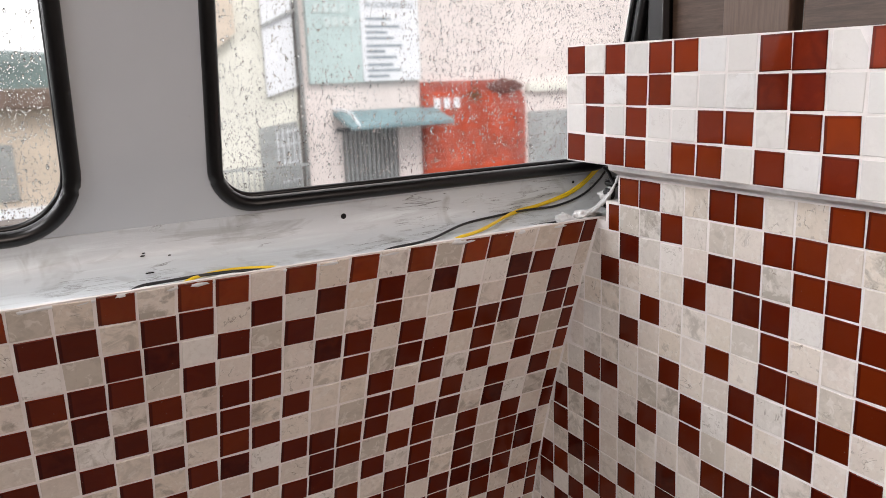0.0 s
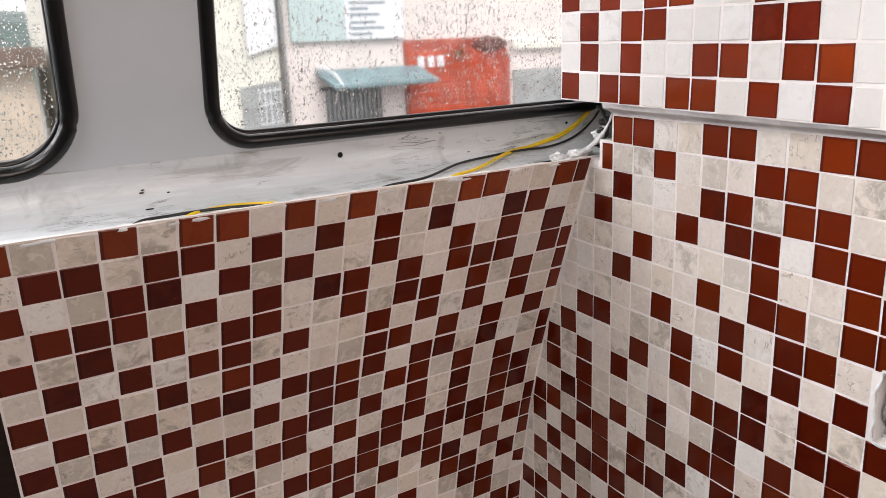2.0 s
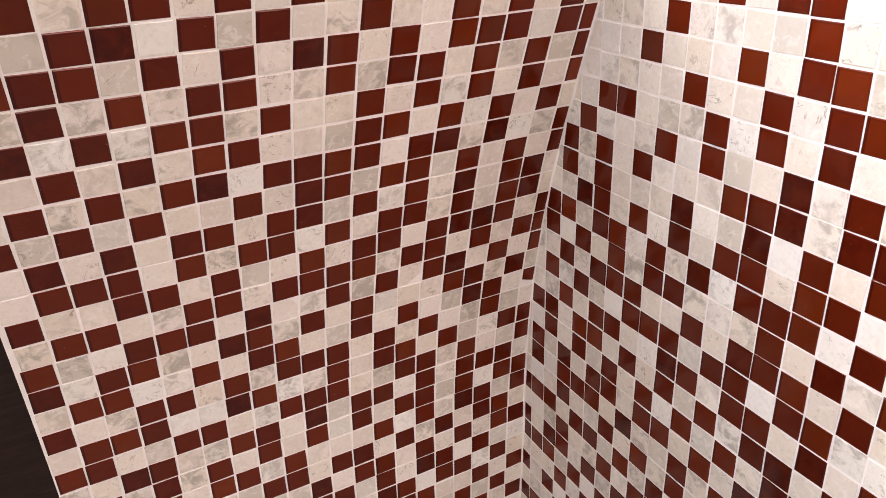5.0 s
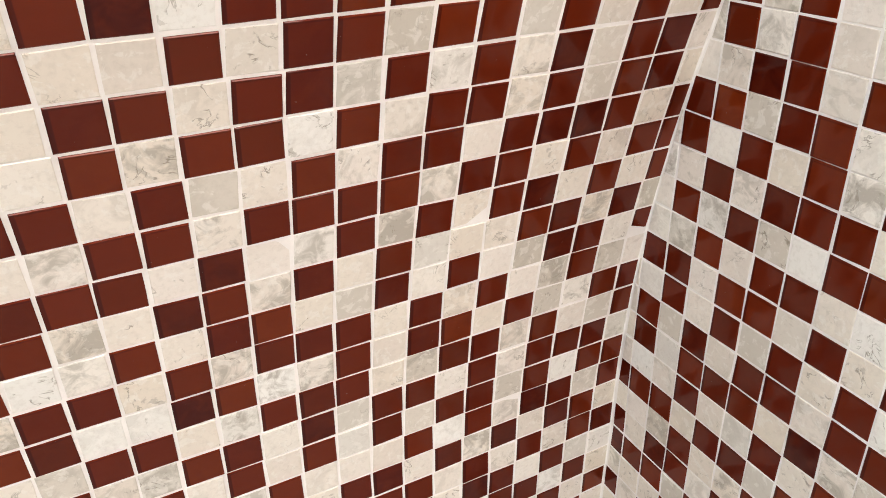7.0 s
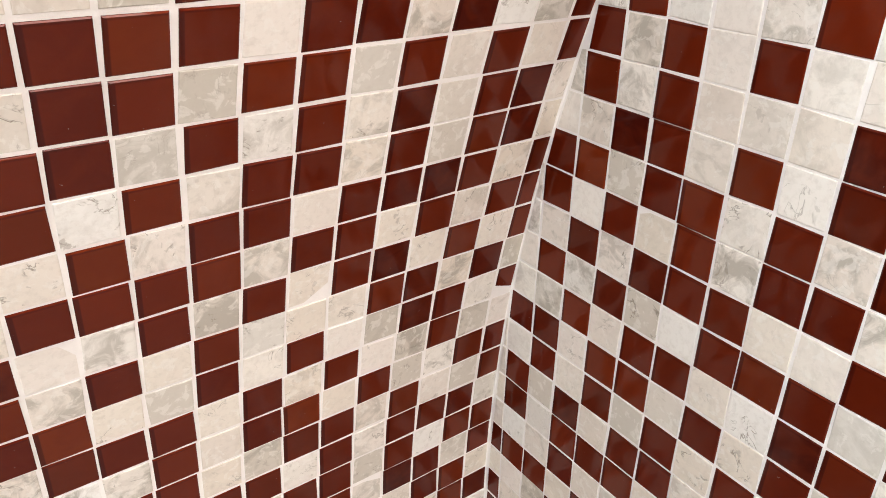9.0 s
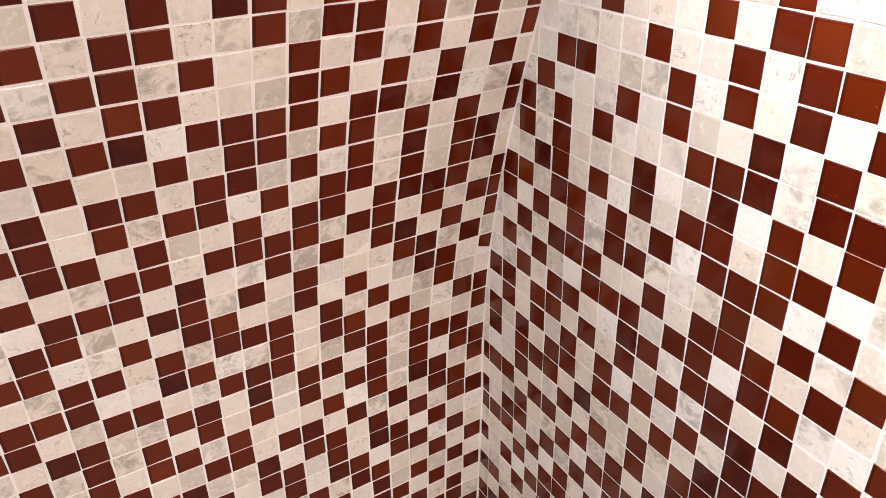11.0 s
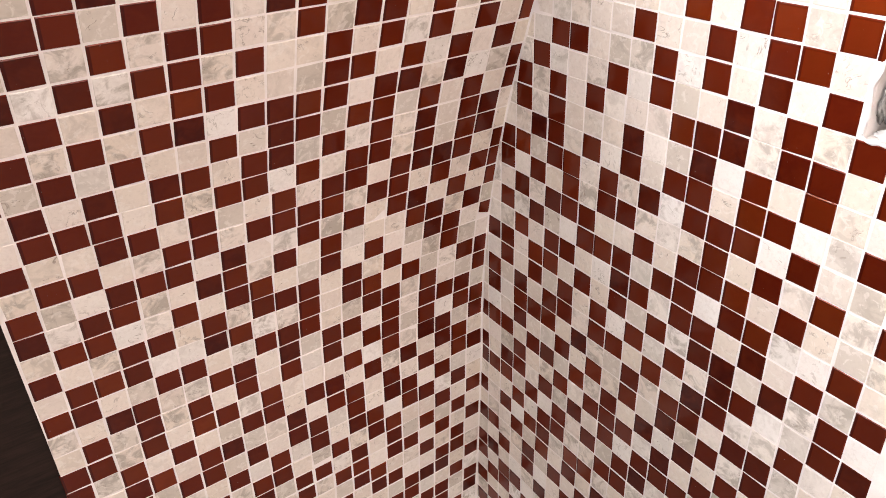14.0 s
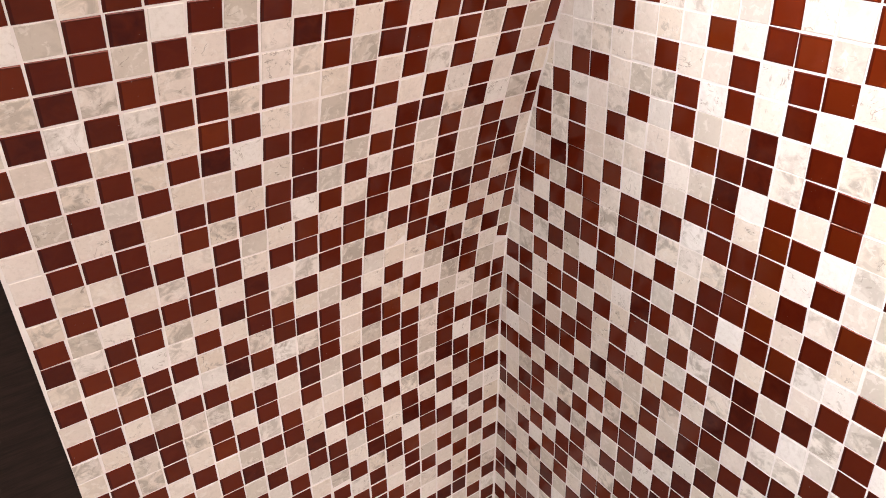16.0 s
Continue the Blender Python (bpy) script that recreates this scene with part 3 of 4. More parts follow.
def body_side():
    bm = bmesh.new()
    loops = [[(-1.6, -0.012), (1.6, -0.012), (1.6, 0.9), (-1.6, 0.9)], round_rect(*MAIN), round_rect(*LEFT)]
    edges = []
    for lp in loops:
        vs = [bm.verts.new(win_point(x, s)) for x, s in lp]
        edges += [bm.edges.new((vs[a], vs[(a + 1) % len(vs)])) for a in range(len(vs))]
    bmesh.ops.triangle_fill(bm, use_beauty=True, use_dissolve=False, edges=edges)
    for f in bm.faces:
        if f.normal.dot(WN) < 0:
            f.normal_flip()
    r = bmesh.ops.extrude_face_region(bm, geom=bm.faces[:])
    bmesh.ops.translate(bm, verts=[v for v in r["geom"] if isinstance(v, bmesh.types.BMVert)], vec=-WN * 0.02)
    bmesh.ops.recalc_face_normals(bm, faces=bm.faces[:])
    return tagged(new("wall_body_side", mesh_from("wall_body_side", bm, PAINT)), "grey painted sheet-metal vehicle side between rubber-sealed windows", "wall", kind="structure")


BODY_SIDE = body_side()

# the folded sill between the windows and the tiles
bm = bmesh.new()
fold = smooth_path([(0, 0.0547, ZT + 0.0330), (0, 0.0558, ZT + 0.0283), (0, 0.0567, ZT + 0.021), (0, 0.0552, ZT + 0.010), (0, 0.047, ZT + 0.0030), (0, 0.030, ZT - 0.0002), (0, 0.004, ZT - 0.0012)], 5)
nx = 160
grid = []
for a in range(nx + 1):
    x = -0.75 + 1.5 * a / nx
    col = []
    for s, p in enumerate(fold):
        d = 0.0009 * noise.noise(Vector((x * 22, s * 0.35, 4))) * min(1, max(0, s - 8) / 8)
        col.append(bm.verts.new((x, p.y, p.z + d)))
    grid.append(col)
for a in range(nx):
    for s in range(len(fold) - 1):
        f = bm.faces.new((grid[a][s], grid[a][s + 1], grid[a + 1][s + 1], grid[a + 1][s]))
        f.smooth = True
r = bmesh.ops.extrude_face_region(bm, geom=bm.faces[:])
bmesh.ops.translate(bm, verts=[v for v in r["geom"] if isinstance(v, bmesh.types.BMVert)], vec=(0, 0.0015, -0.004))
bmesh.ops.recalc_face_normals(bm, faces=bm.faces[:])
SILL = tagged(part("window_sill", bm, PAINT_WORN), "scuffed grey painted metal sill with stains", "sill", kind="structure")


def dent(name, x, y, z, r, normal, squash=1.0):
    """A small drilled hole or scrape, as a thin dark disc."""
    bm = bmesh.new()
    bmesh.ops.create_cone(bm, cap_ends=True, segments=14, radius1=r, radius2=r * 0.85, depth=0.0006)
    m = Vector(normal).to_track_quat("Z", "Y").to_matrix().to_4x4()
    bmesh.ops.transform(bm, matrix=Matrix.Translation((x, y, z)) @ Matrix.Diagonal((squash, 1, 1, 1)) @ m, verts=bm.verts)
    return part(name, bm, DARK, SILL)


dent("screw_hole", 0.1974, 0.0562, ZT + 0.0215, 0.0024, (0, -1, 0))
dent("screw_hole", 0.4402, 0.0559, ZT + 0.0261, 0.0014, (0, -1, 0))
dent("scrape", 0.0388, 0.0551, ZT + 0.0117, 0.0006, (0, -1, 0.3), 3.0)
dent("scrape", 0.0398, 0.0556, ZT + 0.0136, 0.0005, (0, -1, 0.3), 2.6)
dent("scrape", 0.0573, 0.0544, ZT + 0.0098, 0.0005, (0, -1, 0.4), 2.4)
dent("scrape", 0.0400, 0.0387, ZT + 0.0022, 0.0007, (0, -0.2, 1), 4.5)
dent("scrape", 0.3236, 0.0551, ZT + 0.0103, 0.0004, (0, -1, 0.3), 4.0)


def window(name, rect, label):
    x0, s0, x1, s1, r = rect
    win = thing(name, label, "window", "structure")
    def loop(inset, h):
        return [win_point(x, s, h) for x, s in round_rect(x0 + inset, s0 + inset, x1 - inset, s1 - inset, r - inset * 0.7, 14)]
    gasket = part("rubber_gasket", tube(loop(0.0043, 0.0006), 0.0057, 16, True), RUBBER, win, "black rubber window gasket")
    part("inner_lip", tube(loop(0.0080, -0.0085), 0.0026, 10, True), RUBBER, gasket)
    bm = bmesh.new()
    a, b = loop(0.0035, -0.001), loop(0.0065, -0.012)
    va, vb = [bm.verts.new(p) for p in a], [bm.verts.new(p) for p in b]
    for q in range(len(va)):
        bm.faces.new((va[q], vb[q], vb[(q + 1) % len(va)], va[(q + 1) % len(va)])).smooth = True
    r2 = bmesh.ops.extrude_face_region(bm, geom=bm.faces[:])
    bmesh.ops.translate(bm, verts=[v for v in r2["geom"] if isinstance(v, bmesh.types.BMVert)], vec=-WN * 0.002)
    part("channel", bm, RUBBER, gasket)
    bm = bmesh.new()
    f = bm.faces.new([bm.verts.new(p) for p in loop(0.0066, -0.0115)])
    r2 = bmesh.ops.extrude_face_region(bm, geom=[f])
    bmesh.ops.translate(bm, verts=[v for v in r2["geom"] if isinstance(v, bmesh.types.BMVert)], vec=-WN * 0.004)
    bmesh.ops.recalc_face_normals(bm, faces=bm.faces[:])
    pane = part("pane", bm, PANE, win, "rain-spattered clear glass pane")
    pane.visible_shadow = False
    # rain drops on the outside of the pane
    bm = bmesh.new()
    count = int(62000 * (x1 - max(x0, -0.17)))
    for _ in range(count):
        x, s = random.uniform(max(x0, -0.16) + 0.012, x1 - 0.012), random.uniform(s0 + 0.012, 0.24)
        dense = 0.75 - 1.6 * s + 0.9 * noise.noise(Vector((x * 14, s * 14, 2))) + (0.5 if x > 0.25 else 0.25 if x < 0 else 0)
        if dense < random.uniform(0.0, 1.0):
            continue
        rad = min(0.0010, 0.00020 + random.expovariate(1 / 0.00016))
        m = Matrix.Translation(win_point(x, s, -0.0154)) @ WN.to_track_quat("Z", "Y").to_matrix().to_4x4() @ Matrix.Diagonal((rad, rad * random.uniform(1.0, 2.3), rad * 0.5, 1))
        ring0 = [bm.verts.new(m @ Vector((math.cos(q), math.sin(q), 0))) for q in (math.pi * 2 * t / 7 for t in range(7))]
        ring1 = [bm.verts.new(m @ Vector((0.62 * math.cos(q), 0.62 * math.sin(q), -0.75))) for q in (math.pi * 2 * t / 7 for t in range(7))]
        tip = bm.verts.new(m @ Vector((0, 0, -1)))
        for t in range(7):
            u = (t + 1) % 7
            bm.faces.new((ring0[u], ring0[t], ring1[t], ring1[u])).smooth = True
            bm.faces.new((ring1[u], ring1[t], tip)).smooth = True
        bm.faces.new(ring0)
    tagged(part("rain_drops", bm, WATER, win, "clear rain drops on the pane"), kind="stuff").visible_shadow = False
    return win


window("window_1", MAIN, "rain-wet vehicle window with rounded black rubber gasket")
window("window_2", LEFT, "rain-wet side window with rounded black rubber gasket")

# ---- wires and filler at the corner ----
def wire(points, radius, mat, label):
    ob = part("wire", tube(smooth_path(points, 10), radius, 10), mat)
    return tagged(ob, label, "wire", "loose wires on the sill")


ON_SILL, LOOPED = "insulated electric wire lying on the painted sill", "insulated electric wire looping over the tile edge"
wire([(0.2640, 0.0085, ZT - 0.0060), (0.2762, 0.0040, ZT + 0.0012), (0.3053, 0.0160, ZT + 0.0018), (0.3593, 0.0465, ZT + 0.0051), (0.3917, 0.0506, ZT + 0.0083), (0.4297, 0.0554, ZT + 0.0133), (0.4517, 0.0561, ZT + 0.0216), (0.4648, 0.0529, ZT + 0.0330), (0.4733, 0.0510, ZT + 0.0413), (0.4800, 0.0480, ZT + 0.0560)], 0.0013, YELLOW, "yellow " + ON_SILL)
wire([(0.2690, 0.0085, ZT - 0.0060), (0.2796, 0.0041, ZT + 0.0011), (0.3099, 0.0176, ZT + 0.0018), (0.3633, 0.0482, ZT + 0.0063), (0.3946, 0.0517, ZT + 0.0092), (0.4300, 0.0557, ZT + 0.0153), (0.4508, 0.0561, ZT + 0.0238), (0.4634, 0.0524, ZT + 0.0352), (0.4710, 0.0505, ZT + 0.0437), (0.4775, 0.0474, ZT + 0.0585)], 0.0013, YELLOW, "yellow " + ON_SILL)
wire([(0.198, 0.0085, ZT - 0.006), (0.213, 0.0045, ZT + 0.0006), (0.2533, 0.0124, ZT + 0.0013), (0.3028, 0.0395, ZT + 0.0038), (0.344, 0.0472, ZT + 0.0053), (0.3769, 0.0485, ZT + 0.0065), (0.4138, 0.0486, ZT + 0.0065), (0.451, 0.0553, ZT + 0.0122), (0.4736, 0.0561, ZT + 0.0251), (0.4824, 0.0512, ZT + 0.0405), (0.4880, 0.0480, ZT + 0.056)], 0.0011, BLACK, "black " + ON_SILL)
wire([(0.050, 0.0085, ZT - 0.006), (0.0611, 0.0083, ZT + 0.0002), (0.0769, 0.0149, ZT + 0.0008), (0.0934, 0.0162, ZT + 0.0009), (0.1081, 0.0119, ZT + 0.0006), (0.1220, 0.0057, ZT - 0.0002), (0.132, 0.0085, ZT - 0.006)], 0.0012, YELLOW, "yellow " + LOOPED)
wire([(0.016, 0.0085, ZT - 0.006), (0.0274, 0.0066, ZT + 0.0011), (0.0480, 0.0100, ZT + 0.0012), (0.0710, 0.0109, ZT + 0.0013), (0.0940, 0.0076, ZT + 0.0011), (0.1133, 0.0040, ZT - 0.0004), (0.122, 0.0085, ZT - 0.006)], 0.0011, BLACK, "black " + LOOPED)


def lump(name, x, y, z, sx, sy, sz, mat, label, seed):
    bm = bmesh.new()
    bmesh.ops.create_icosphere(bm, subdivisions=4, radius=1)
    for v in bm.verts:
        q = v.co * 1.6 + Vector((seed, 0, 0))
        v.co *= 1 + 0.5 * noise.noise(q) + 0.10 * noise.noise(q * 3.1)
        v.co = Vector((x + v.co.x * sx, y + v.co.y * sy, z + v.co.z * sz))
    for f in bm.faces:
        f.smooth = True
    return tagged(part(name, bm, mat), label, "filler", "filler lumps in the corner")


lump("filler_lump", 0.391, 0.0105, ZT + 0.0026, 0.0080, 0.0050, 0.0042, FILLER, "white lump of filler on the tile edge", 1)
def filler_skin():
    """A ragged smear of filler drawn from the tile edge up along the cut partition."""
    bm = bmesh.new()
    line = smooth_path([(0.383, 0.0085, ZT + 0.0004), (0.398, 0.0070, ZT + 0.0014), (0.410, 0.0030, ZT + 0.0045), (0.4180, -0.0030, ZT + 0.0105), (0.4212, -0.0115, ZT + 0.0190), (0.4212, -0.0205, ZT + 0.0290), (0.4205, -0.0275, ZT + 0.0405)], 14)
    nu, nv = len(line), 12
    grid = []
    for a, p in enumerate(line):
        u = a / (nu - 1)
        w = (0.0080 + 0.0125 * math.sin(math.pi * min(1, u * 1.15))) * (1 + 0.6 * noise.noise(Vector((u * 9, 0.3, 0))))
        way = Vector((0.75, 0.85, -0.45 + 0.55 * u)).normalized()
        row = []
        for b in range(nv + 1):
            q = b / nv
            d = Vector((u * 22, q * 5, 1.0))
            up = Vector((-0.35, -0.5, 0.8)) * (0.0020 * math.sin(math.pi * q) + 0.0030 * noise.noise(d) + 0.0018 * noise.noise(d * 2.7))
            row.append(bm.verts.new(p + way * (w * q + 0.0012 * noise.noise(Vector((u * 60, q * 3, 7))) * q) + up))
        grid.append(row)
    for a in range(nu - 1):
        for b in range(nv):
            bm.faces.new((grid[a][b], grid[a][b + 1], grid[a + 1][b + 1], grid[a + 1][b])).smooth = True
    r = bmesh.ops.extrude_face_region(bm, geom=bm.faces[:])
    bmesh.ops.translate(bm, verts=[v for v in r["geom"] if isinstance(v, bmesh.types.BMVert)], vec=(0.0015, 0.0015, -0.0030))
    bmesh.ops.recalc_face_normals(bm, faces=bm.faces[:])
    return bm


tagged(part("corner_filler", filler_skin(), FILLER), "white ragged smear of filler in the wall corner", "filler", "filler lumps in the corner")
strand = smooth_path([(0.4300, 0.0010, ZT + 0.0450), (0.4305, -0.0070, ZT + 0.0395), (0.4295, -0.0120, ZT + 0.0325), (0.4320, -0.0100, ZT + 0.0250), (0.4370, -0.0020, ZT + 0.0180)], 8)
tagged(part("sealant_strand", bead(strand, 0.0016, 0.0022, 8), RUBBER), "black torn strand of sealant in the corner", "sealant", "filler lumps in the corner")
torn = smooth_path([(0.404, 0.0160, ZT + 0.0010), (0.424, 0.0080, ZT + 0.0085), (0.4320, -0.0010, ZT + 0.0200), (0.4330, -0.0080, ZT + 0.0310)], 10)
tagged(part("torn_filler", bead(torn, 0.0016, 0.0024, 8), FILLER_GREY), "torn grey strand of filler in the wall corner", "filler", "filler lumps in the corner")
lump("filler_lump", 0.428, 0.0190, ZT + 0.0015, 0.0120, 0.0090, 0.0024, FILLER_GREY, "grey torn filler beside the partition", 6)
lump("filler_lump", 0.434, 0.0020, ZT + 0.0190, 0.0060, 0.0075, 0.0050, FILLER_GREY, "grey torn filler beside the partition", 21)
lump("filler_lump", 0.410, 0.0090, ZT + 0.0040, 0.0075, 0.0055, 0.0032, FILLER, "white lump of filler on the tile edge", 23)
lump("filler_lump", 0.352, 0.0070, ZT - 0.0006, 0.0240, 0.0036, 0.0016, FILLER, "thin white filler on the tile edge", 5)
lump("filler_lump", 0.300, 0.0065, ZT - 0.0008, 0.0160, 0.0032, 0.0014, FILLER, "thin white filler on the tile edge", 11)
lump("sealant_clot", 0.434, -0.0075, ZT + 0.0330, 0.0060, 0.0080, 0.0040, RUBBER, "black torn sealant in the corner", 8)
lump("sealant_clot", 0.431, -0.0030, ZT + 0.0240, 0.0030, 0.0045, 0.0030, RUBBER, "black torn sealant in the corner", 12)
lump("sealant_clot", 0.440, 0.0060, ZT + 0.0085, 0.0050, 0.0060, 0.0020, RUBBER, "black torn sealant in the corner", 14)
lump("sealant_clot", 0.375, 0.0120, ZT - 0.0004, 0.0170, 0.0012, 0.0010, RUBBER, "black torn sealant along the tile edge", 17)

# ---- pipe hole in the partition ----
pipe = thing("pipe_stub", "white plastic pipe stub in the unfinished hole", "pipe")
c0 = partition_point(7.0, 10.76, -0.021)
part("pipe_wall", tube([c0 + EM * 0.022, c0 - EM * 0.021], 0.0050, 14), DIRTY, pipe)
part("collar", tube([c0 + EM * 0.002, c0 - EM * 0.003], 0.0062, 14), PLASTIC, pipe)
# plate painted near-black in place of the hollow's own darkness
bm = bmesh.new()
bmesh.ops.create_cube(bm, size=1, matrix=Matrix.Translation(partition_point(7.0, 11.0, -0.034)) @ Matrix.Diagonal((0.004, 0.08, 0.08, 1)))
tagged(part("hole_back", bm, DARK), "near-black plate standing for the unlit hollow behind the partition hole", "recess", kind="structure")
ringpts = [partition_point(m, k, 0.0012) for m, k in ((6.0, 10.26), (6.5, 10.20), (7.0, 10.24), (7.5, 10.18), (7.97, 10.23), (8.0, 10.7), (8.02, 11.2), (7.98, 11.85), (7.4, 11.92), (6.8, 11.9), (6.0, 11.86), (5.97, 11.2), (5.99, 10.7), (6.0, 10.26))]
tagged(part("hole_edge_filler", bead(smooth_path(ringpts, 8), 0.0012, 0.0028, 8), FILLER), "ragged white filler round the open hole", "filler", kind="structure")


def hole_clot(m, k, depth, sk, sm, sd, mat, seed):
    bm = bmesh.new()
    bmesh.ops.create_icosphere(bm, subdivisions=4, radius=1)
    c = partition_point(m, k, depth)
    for v in bm.verts:
        q = v.co * 2.2 + Vector((seed, 0, 0))
        v.co *= 1 + 0.6 * noise.noise(q) + 0.3 * noise.noise(q * 3.3)
        v.co = c + EK * (v.co.x * sk) + EM * (v.co.y * sm) + EN * (v.co.z * sd)
    for f in bm.faces:
        f.smooth = True
    tagged(part("filler_clot", bm, mat), "rough clot of filler inside the open hole", "filler", "filler clots in the pipe hole")


for m, k, depth, sk, sm, sd, mat, seed in ((6.2, 10.48, -0.013, 0.006, 0.005, 0.006, DIRTY, 1), (7.1, 10.34, -0.010, 0.0025, 0.012, 0.005, DIRTY, 5), (7.92, 10.8, -0.009, 0.011, 0.003, 0.008, FILLER, 9), (7.1, 11.15, -0.014, 0.0022, 0.018, 0.004, DIRTY, 13)):
    hole_clot(m, k, depth, sk, sm, sd, mat, seed)


# ---- dark panel beside the tiled wall ----
bm = bmesh.new()
front = []
for a in range(61):
    f = side_frame(-0.5 + 40 * a / 60, 0)
    p, q = f.translation - f.col[2].to_3d() * 0.010, f.translation - f.col[2].to_3d() * 0.020
    front.append([bm.verts.new((x, r.y, r.z)) for x, r in ((-0.9, p), (CW * FIRST_J + 0.0006, p), (CW * FIRST_J + 0.0006, q), (-0.9, q))])
for a in range(60):
    for s in range(4):
        bm.faces.new((front[a][s], front[a + 1][s], front[a + 1][(s + 1) % 4], front[a][(s + 1) % 4]))
tagged(part("panel_dark", bm, DOOR), "dark brown wood-grain panel beside the mosaic wall", "panel", kind="structure")

# ---- cabinet beyond the ledge ----
cab = thing("overhead_cabinet", "brown wood-laminate cabinet with a black gap", "cabinet")
part("side_panel", box(0.500, -0.068, 0.6, 0.518, -0.010, 1.9, 0.001), WOOD, cab)
part("door", box(0.496, -0.131, 0.6, 0.514, -0.0695, 1.9, 0.001), WOOD_V, cab)
# near-black strip: the shade of the open gap put into its colour
part("gap_shade_panel", box(0.530, -0.145, 0.6, 0.540, -0.130, 1.9, 0.0005), DARK, cab)
part("door", box(0.496, -0.60, 0.6, 0.514, -0.1435, 1.9, 0.001), WOOD, cab)
trim = thing("window_post", "black post and dark strip at the window's edge", "post")
part("strip", box(0.486, -0.012, 0.8, 0.494, 0.006, 1.9, 0.001), STRIP, trim)
part("panel", box(0.498, -0.006, 0.8, 0.506, 0.030, 1.9, 0.001), simple("dark_brown_vinyl", (0.012, 0.0105, 0.010), 0.5, scale=20), trim)

# ---- the rest of the vehicle's inside: unseen, lining kept dark against tile reflections ----
LINING = simple("brown_lining", (0.12, 0.095, 0.078), 0.6, scale=5, spread=0.12)
FLOOR = simple("grey_vinyl_floor", (0.22, 0.21, 0.20), 0.5, scale=8, spread=0.2)
tagged(part("floor", box(-1.6, -1.9, -0.03, 1.6, 0.35, 0.0), FLOOR), "grey vinyl vehicle floor", "floor", kind="structure")
LIGHT_LINING = simple("pale_ceiling_lining", (0.30, 0.28, 0.26), 0.7, scale=5, spread=0.12)
tagged(part("ceiling", box(-1.6, -1.9, 1.97, 1.6, 0.1, 2.0), LIGHT_LINING), "grey vehicle ceiling", "ceiling", kind="structure")
tagged(part("wall_far_end", box(1.57, -1.9, 0, 1.6, 0.2, 2.0), LINING), "dark brown lined end wall", "wall", kind="structure")
tagged(part("wall_near_end", box(-1.6, -1.9, 0, -1.57, 0.2, 2.0), LINING), "dark brown lined end wall", "wall", kind="structure")
bm = bmesh.new()
loops = [[(-1.6, 0.0), (1.6, 0.0), (1.6, 2.0), (-1.6, 2.0)], round_rect(-0.5, 1.1, 0.8, 1.8, 0.08)]
edges = []
for lp in loops:
    vs = [bm.verts.new((x, -1.87, z)) for x, z in lp]
    edges += [bm.edges.new((vs[a], vs[(a + 1) % len(vs)])) for a in range(len(vs))]
bmesh.ops.triangle_fill(bm, use_beauty=True, edges=edges)
r = bmesh.ops.extrude_face_region(bm, geom=bm.faces[:])
bmesh.ops.translate(bm, verts=[v for v in r["geom"] if isinstance(v, bmesh.types.BMVert)], vec=(0, -0.03, 0))
bmesh.ops.recalc_face_normals(bm, faces=bm.faces[:])
tagged(part("wall_opposite", bm, LINING), "opposite vehicle side with a window opening", "wall", kind="structure")
tagged(part("wall_lower_side", box(-1.6, 0.16, 0.0, 1.6, 0.19, 1.03), LINING), "outer vehicle skin below the windows", "wall", kind="structure")

# ---- the street outside ----
GROUND_Z = -1.35
ASPHALT = simple("wet_asphalt", (0.06, 0.06, 0.062), 0.25, scale=0.6, spread=0.3, fine=40)
CREAM = simple("cream_render", (0.80, 0.79, 0.70), 0.85, scale=0.9, spread=0.15, fine=8)
PINK = simple("pale_pink_render", (0.78, 0.70, 0.66), 0.85, scale=0.8, spread=0.12, fine=8)
TEAL = simple("teal_signboard", (0.50, 0.62, 0.60), 0.5, scale=1.5, spread=0.12)
PALE_TEAL = simple("pale_teal_emblem", (0.62, 0.71, 0.69), 0.5, scale=1.5, spread=0.08)
WHITE = simple("white_signboard", (0.80, 0.82, 0.84), 0.5, scale=1.5, spread=0.06)
INK = simple("grey_blue_lettering", (0.24, 0.30, 0.33), 0.6)
BLUE = simple("blue_awning", (0.20, 0.31, 0.33), 0.6, scale=3, spread=0.3)
IRON = simple("dark_iron", (0.07, 0.07, 0.075), 0.5, scale=4)
RED = simple("orange_red_shutter", (0.58, 0.075, 0.022), 0.5, scale=2.2, spread=0.5)
RED_DARK = simple("dull_red_render", (0.42, 0.075, 0.045), 0.7, scale=1.2, spread=0.3)
GREY_WIN = simple("dim_window", (0.38, 0.40, 0.39), 0.3, scale=2, spread=0.3)
ROOF = simple("brown_roof_tiles", (0.22, 0.16, 0.13), 0.8, scale=3, spread=0.3)
HILL = simple("hazy_green_hill", (0.10, 0.14, 0.13), 0.9, scale=0.2, spread=0.35)
BEIGE = simple("beige_render", (0.70, 0.60, 0.49), 0.85, scale=0.9, spread=0.2)
tagged(part("ground", box(-400, -400, GROUND_Z - 0.1, 400, 900, GROUND_Z), ASPHALT), "wet grey asphalt street", "ground", kind="structure")
YF = 12.0

